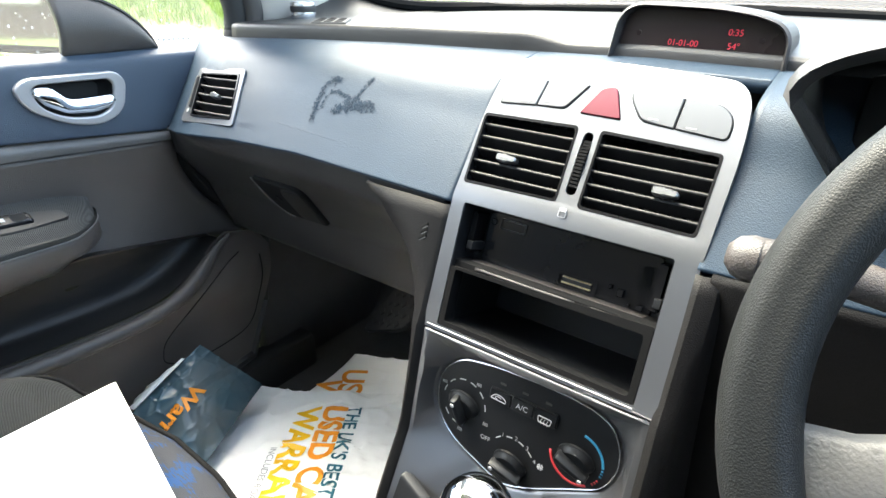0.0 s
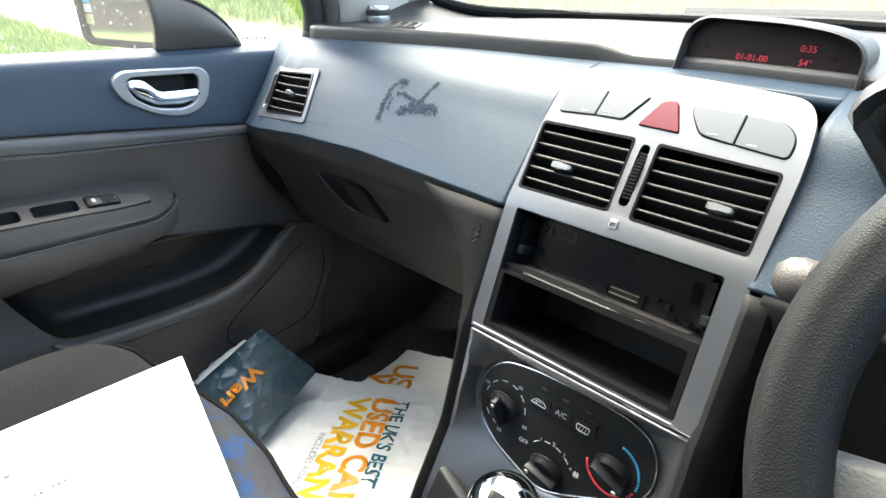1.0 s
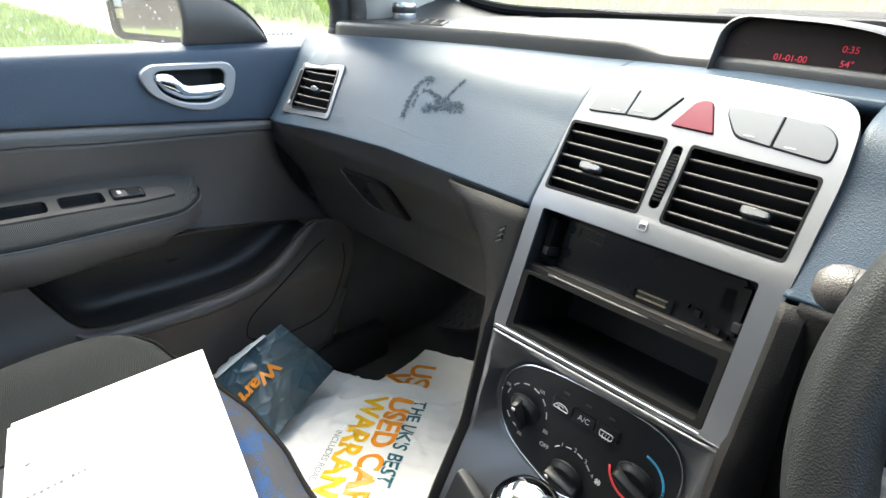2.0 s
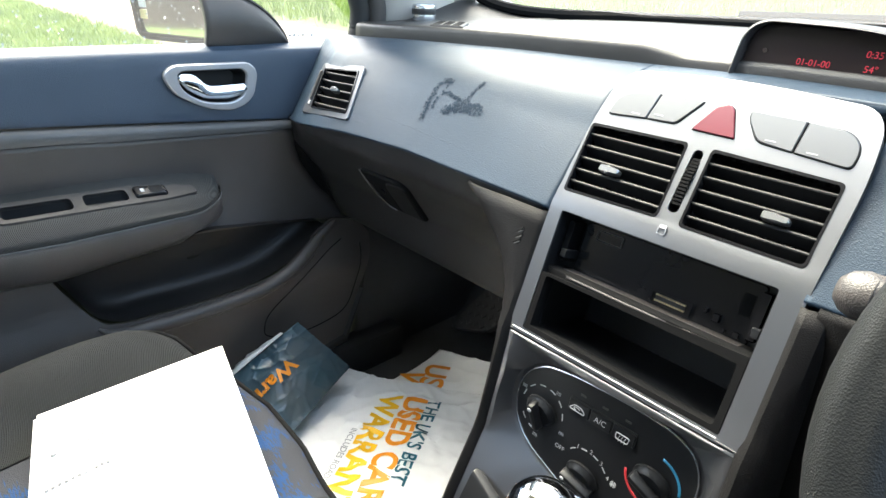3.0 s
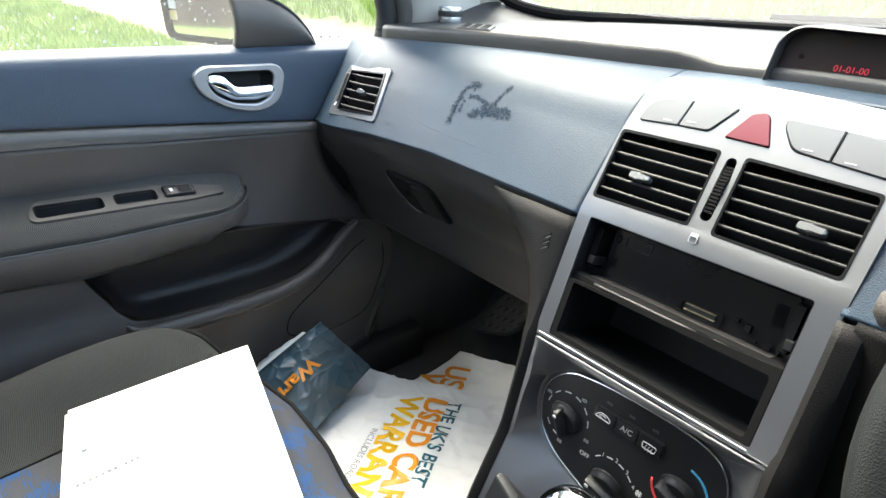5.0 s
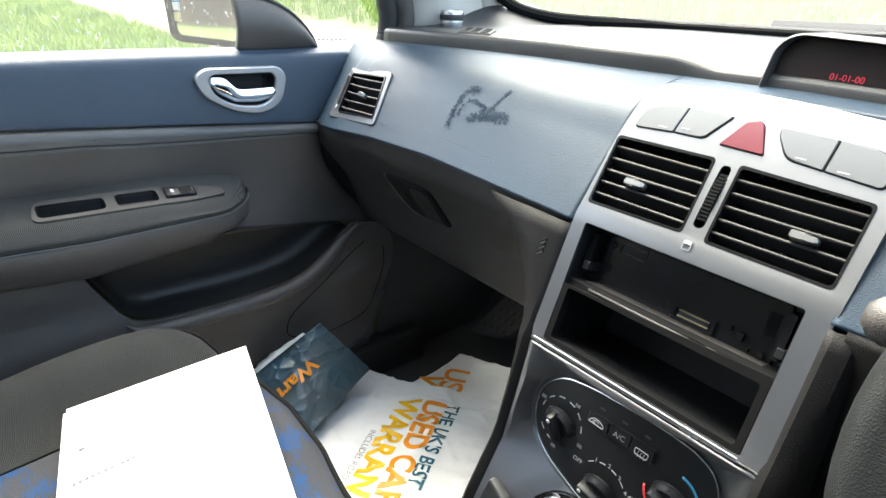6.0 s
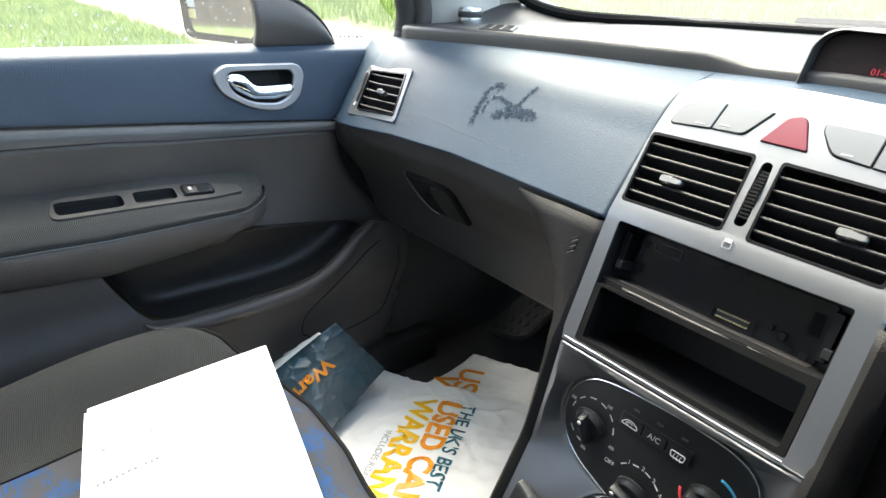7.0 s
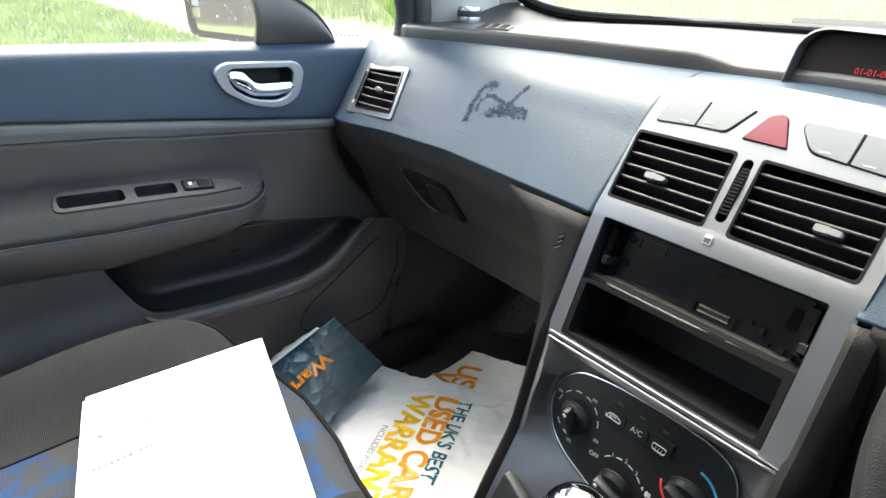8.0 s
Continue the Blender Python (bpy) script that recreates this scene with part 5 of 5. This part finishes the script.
bag = root("white_carrier_bag", (-0.38, 0.45, FLOOR), "crumpled white polythene carrier bag with orange lettering", "plastic bag")
part("front_sheet", skin([(-0.50, 0.16), (-0.555, 0.28), (-0.60, 0.40), (-0.655, 0.525), (-0.628, 0.548), (-0.588, 0.562)], [(-0.13, 0.16), (-0.13, 0.28), (-0.13, 0.4), (-0.13, 0.58), (-0.13, 0.74), (-0.13, 0.885)], bag_z), BAGWHITE, bag, "white front sheet", solid=0.0006)
part("back_sheet", skin([(-0.585, 0.558), (-0.578, 0.64), (-0.594, 0.745)], [(-0.12, 0.6), (-0.12, 0.78), (-0.12, 0.965)], lambda x, y: 0.048 + 0.6 * crumple(x + 1, y) + 0.03 * max(0, (y - 0.6)), 50), BAGWHITE, bag, "white folded back sheet", solid=0.0006)
RD, UD = Vector((0.536, -0.844)), Vector((0.844, 0.536))


def on_bag(ox, oy, zf, lift=0.0012):
    def at(a, b):
        p = Vector((ox, oy)) + RD * a + UD * b
        return Vector((p.x, p.y, zf(p.x, p.y) + lift))
    return at


for text, size, ox, oy, m, bold in (("THE UK'S BEST", 0.0345, -0.453, 0.606, TEALPRINT, 0.0006), ("USED CAR", 0.058, -0.481, 0.584, ORANGE, 0.0018), ("WARRANTY", 0.058, -0.519, 0.553, YELLOW, 0.0018), ("INCLUDES ROADSIDE", 0.0155, -0.484, 0.443, GREYPRINT, 0.0)):
    bmw = words(text, size, lambda a, b: Vector((a, b, 0)), "LEFT", bold)
    for _ in range(2):
        bmesh.ops.subdivide_edges(bmw, edges=[e for e in bmw.edges if e.calc_length() > 0.008], cuts=1)
    bmesh.ops.triangulate(bmw, faces=bmw.faces[:])
    at = on_bag(ox, oy, bag_z)
    for v in bmw.verts:
        v.co = at(v.co.x, v.co.y)
    part("lettering", bmw, m, bag, "printed lettering", smooth=False)
bz = lambda x, y: 0.048 + 0.6 * crumple(x + 1, y) + 0.03 * max(0, (y - 0.6))
for text, ox, oy, r in (("US", -0.556, 0.708, 0), ("WA", -0.572, 0.650, 0)):
    bmw = words(text, 0.068, on_bag(ox, oy, bz, 0.0016), "LEFT", 0.0016)
    part("lettering", bmw, ORANGE, bag, "orange printed lettering", smooth=False)

small = root("blue_plastic_bag", (-0.6, 0.4, FLOOR), "crumpled petrol blue plastic bag with orange writing", "plastic bag")
A, B, C, D = Vector((-0.650, 0.300, 0.165)), Vector((-0.640, 0.432, 0.232)), Vector((-0.598, 0.512, 0.118)), Vector((-0.525, 0.325, 0.09))


def blue_at(s, t, h=0.0):
    p = A.lerp(B, t).lerp(D.lerp(C, t), s)
    d = noise.voronoi(Vector((s * 1.7 + 0.5 * t, t * 2.0 - 0.4 * s, 2)))[0]
    e = noise.voronoi(Vector((s * 6, t * 5 + s, 5)))[0]
    w = (d[1] - d[0]) * 0.013 + 0.0035 * math.exp(-(e[1] - e[0]) * 5)
    return p + Vector((0.55, -0.25, 0.8)) * (w + h + 0.02 * math.sin(math.pi * s) * math.sin(math.pi * t))


part("sheet", sheet([[blue_at(i / 70, j / 70) for j in range(71)] for i in range(71)]), BAGBLUE, small, "glossy petrol blue sheet", solid=0.0006)
part("lettering", words("Warr", 0.036, lambda a, b: blue_at(0.40 + b / 0.15, 0.60 - a / 0.15, 0.004), "LEFT", 0.0012), ORANGE, small, "orange handwritten-style lettering", smooth=False)
rows = []
for i in range(13):
    t = 0.05 + 0.72 * i / 12
    e = A.lerp(B, t)
    w = 0.026 * math.sin(math.pi * min(1.0, 0.15 + 0.85 * i / 12)) + 0.004 * math.sin(i * 2.3)
    rows.append([e + Vector((0.010, -0.004, 0.012)), e + Vector((-0.3 * w, -0.004, 0.008)), e + Vector((-w, -0.01, -0.3 * w))])
part("white_lining", sheet(rows), BAGWHITE, small, "white inner lining turned out", solid=0.0006)

# ---- small tin on the dash ----
tin = root("air_freshener_tin", (-0.632, 0.722, 0.742), "small silver and black air freshener tin", "air freshener")
TM = Matrix.Translation((-0.632, 0.722, pad_top(-0.632) + 0.0195))
part("can", lathe([(0.0195, 0), (0.0205, 0.002), (0.0205, 0.0165), (0.0195, 0.018)], 32, TM), SATIN, tin, "silver can with label")
part("band", lathe([(0.0208, 0.012), (0.0212, 0.013), (0.0212, 0.0205), (0.0205, 0.0215)], 32, TM), RUBBER, tin, "black band")
part("lid", lathe([(0.0205, 0.0205), (0.0208, 0.025), (0.019, 0.028), (0.016, 0.027), (0.0145, 0.0235), (0.0001, 0.0235)], 32, TM), SATIN, tin, "slotted silver lid")
for k in range(6):
    lid = box((0.0085, 0, 0.0258), (0.015, 0.0032, 0.002), None, 0.0005)
    lid.transform(TM @ Matrix.Rotation(k * math.pi / 3, 4, "Z"))
    part("lid_spoke", lid, SATIN, tin)

# ---- shell that closes the car ----
single("windscreen", sheet([[(x, 1.015 - 0.03 * abs(x), pad_top(x) + 0.012), (x * 0.8, 0.17, 1.205)] for x in [-0.74 + 1.48 * i / 16 for i in range(17)]]), SCREENGLASS, "clear windscreen glass", "windscreen", kind="structure").visible_shadow = False
seal_line = spline([(-0.66, 0.79, 0.83), (-0.626, 0.835, 0.786), (-0.592, 0.86, 0.7665), (-0.545, 0.90, 0.756), (-0.48, 0.955, 0.7525), (-0.40, 0.978, 0.7555)], 5) + [(x, 0.968 + 0.02 * math.cos(x * 2), pad_top(x) + 0.022) for x in [-0.35 + 1.09 * i / 24 for i in range(25)]]
single("windscreen_seal", tube(seal_line, 0.0095, 8), FRIT, "black windscreen edge seal", "seal", kind="structure")
single("roof", sheet([[(x, y, z) for y, z in ((0.17, 1.195), (0.10, 1.230), (-0.5, 1.26), (-1.2, 1.22))] for x in (-0.66, -0.3, 0.3, 0.66)]), ROOF, "pale grey roof lining", "roof", kind="structure", solid=0.03)
single("driver_door", sheet([[(0.735, y, 0.0), (0.735, y, 0.5), (0.75, y, 0.72)] for y in (-1.2, 0, 0.95)]), GREYBLACK, "charcoal driver door trim", "car door", kind="structure", solid=0.03)
# Unseen rear walls, added to close the cabin and limit light from behind.
single("rear_wall", sheet([[(x, -1.2, 0.0), (x, -1.2, 0.6), (x, -1.2, 0.98)] for x in (-0.75, 0.75)]), GREYBLACK, "unseen charcoal wall holding back light from the rear", "wall", kind="structure", solid=0.03)
single("rear_side", sheet([[(-0.74, y, 0.0), (-0.75, y, 0.75), (-0.67, y, 1.2)] for y in (-1.2, -0.75)]), GREYBLACK, "unseen charcoal sheet closing the rear side", "wall", kind="structure", solid=0.03)
# Unseen sheet added to hold back light from the driver window.
single("driver_side_blocker", sheet([[(0.74, y, 0.70), (0.70, y, 1.0), (0.66, y, 1.22)] for y in (-1.2, -0.6, -0.2)]), GREYBLACK, "unseen charcoal sheet blocking light from the driver side", "pillar", kind="structure", solid=0.03)
wiper = root("wiper", (0.1, 1.05, 0.76), "black wiper resting on the windscreen", "wiper")
part("blade", tube([(-0.22, 1.03, 0.768), (0.1, 1.05, 0.779), (0.5, 1.04, 0.782)], 0.008, 8), FRIT, wiper)
part("arm", tube([(0.1, 1.055, 0.786), (0.35, 1.10, 0.775), (0.6, 1.14, 0.765)], 0.006, 8), FRIT, wiper)

# ---- outside ----
GZ = -0.35


def ground_z(x, y):
    edge = 6.3 if x > -11 else 6.3 + (x + 11) * 0.22
    bank = max(0.0, y - edge)
    return GZ + 0.55 * (1 - math.exp(-bank / 2.2)) + 0.05 * noise.noise(Vector((x * 0.4, y * 0.4, 0))) + min(bank, 60) * 0.045


gx = [-400, -150, -80, -50] + [-40 + i for i in range(61)] + [30, 60, 150, 400]
gy = [-400, -150, -60, -30] + [-20 + i for i in range(61)] + [55, 80, 150, 400]
single("ground", sheet([[(x, y, ground_z(x, y) - 0.02) for y in gy] for x in gx]), GRASSGROUND, "rough green grassy ground", "ground", kind="structure")
single("track", sheet([[(x, y0 + (y1 - y0) * j / 6, ground_z(x, y0 + (y1 - y0) * j / 6) + 0.01) for j in range(7)] for x, y0, y1 in [(-45 + 0.75 * i, 2.85 + 0.12 * math.sin(i), (6.3 if -45 + 0.75 * i > -11 else max(4.0, 6.3 + (-34 + 0.75 * i) * 0.22)) + 0.15 * math.sin(i * 1.7)) for i in range(90)]]), TRACK, "pale dry gravel track", "track", kind="structure")


def blades(spots, seed, height):
    r = random.Random(seed)
    vs, fs = [], []
    for x, y in spots:
        z = ground_z(x, y) - 0.02
        for _ in range(9):
            a, h, w = r.uniform(0, 6.28), height * r.uniform(0.5, 1.25), r.uniform(0.003, 0.007)
            bx, by = x + r.gauss(0, 0.06), y + r.gauss(0, 0.06)
            lx, ly = r.gauss(0, 0.35) * h, r.gauss(0, 0.35) * h
            i = len(vs)
            dx, dy = math.cos(a) * w, math.sin(a) * w
            vs += [(bx - dx, by - dy, z), (bx + dx, by + dy, z), (bx + lx * 0.4 + dx * 0.8, by + ly * 0.4 + dy * 0.8, z + h * 0.6), (bx + lx * 0.4 - dx * 0.8, by + ly * 0.4 - dy * 0.8, z + h * 0.6), (bx + lx, by + ly, z + h)]
            fs += [(i, i + 1, i + 2, i + 3), (i + 3, i + 2, i + 4)]
    return vs, [], fs


r9 = random.Random(9)
verge = [(r9.uniform(-22, -5), r9.uniform(-3.5, 2.85)) for _ in range(15000)]
single("verge_grass", blades(verge, 1, 0.24), BLADE, "long bright green verge grass", "grass", kind="stuff", smooth=False)
bank = [(r9.uniform(-26, 12), 6.4 + abs(r9.gauss(0, 7))) for _ in range(14000)]
bank = [p for p in bank if p[1] > (6.3 if p[0] > -11 else 6.3 + (p[0] + 11) * 0.22)]
single("bank_grass", blades(bank, 2, 0.34), BLADE, "tall green grass on the bank", "grass", kind="stuff", smooth=False)
hv, hf = [], []
for _ in range(9000):
    x = r9.uniform(-60, 30)
    y, z = 34 + r9.gauss(0, 1.5) + 0.2 * x * (x < -20), 1.5 + r9.uniform(0, 5) * (0.7 + 0.3 * math.sin(x * 0.6))
    s, i = r9.uniform(0.15, 0.4), len(hv)
    a, b = Vector((r9.gauss(0, 1), r9.gauss(0, 1), r9.gauss(0, 1))).normalized() * s, Vector((r9.gauss(0, 1), r9.gauss(0, 1), r9.gauss(0, 1))).normalized() * s
    p = Vector((x, y, z))
    hv += [tuple(p + a), tuple(p + b), tuple(p - a), tuple(p - b)]
    hf.append((i, i + 1, i + 2, i + 3))
single("far_hedge", (hv, [], hf), HEDGE, "dark green hedge beyond the bank", "hedge", kind="stuff", smooth=False)
house = root("house", (-6, -14, GZ), "weathered brick house behind the car", "house")
part("wall", box((-7, -16, 2.4), (11, 6, 5.6)), BRICK, house, smooth=False)
part("roof", sheet([[(-12.8, -12.6, 5.1), (-12.8, -16, 7.6), (-12.8, -19.4, 5.1)], [(-1.2, -12.6, 5.1), (-1.2, -16, 7.6), (-1.2, -19.4, 5.1)]]), TRACK, house, solid=0.15, smooth=False)
for x in (-11, -8.6, -6.2, -3.6):
    for z in (1.0, 3.6):
        w = part("window", box((x, -12.96, z), (1.0, 0.12, 1.3), None, 0.02), PILLAR, house, "white framed window", smooth=False)
        part("pane", box((x, -12.89, z), (0.8, 0.02, 1.1)), GLOSS, w, smooth=False)
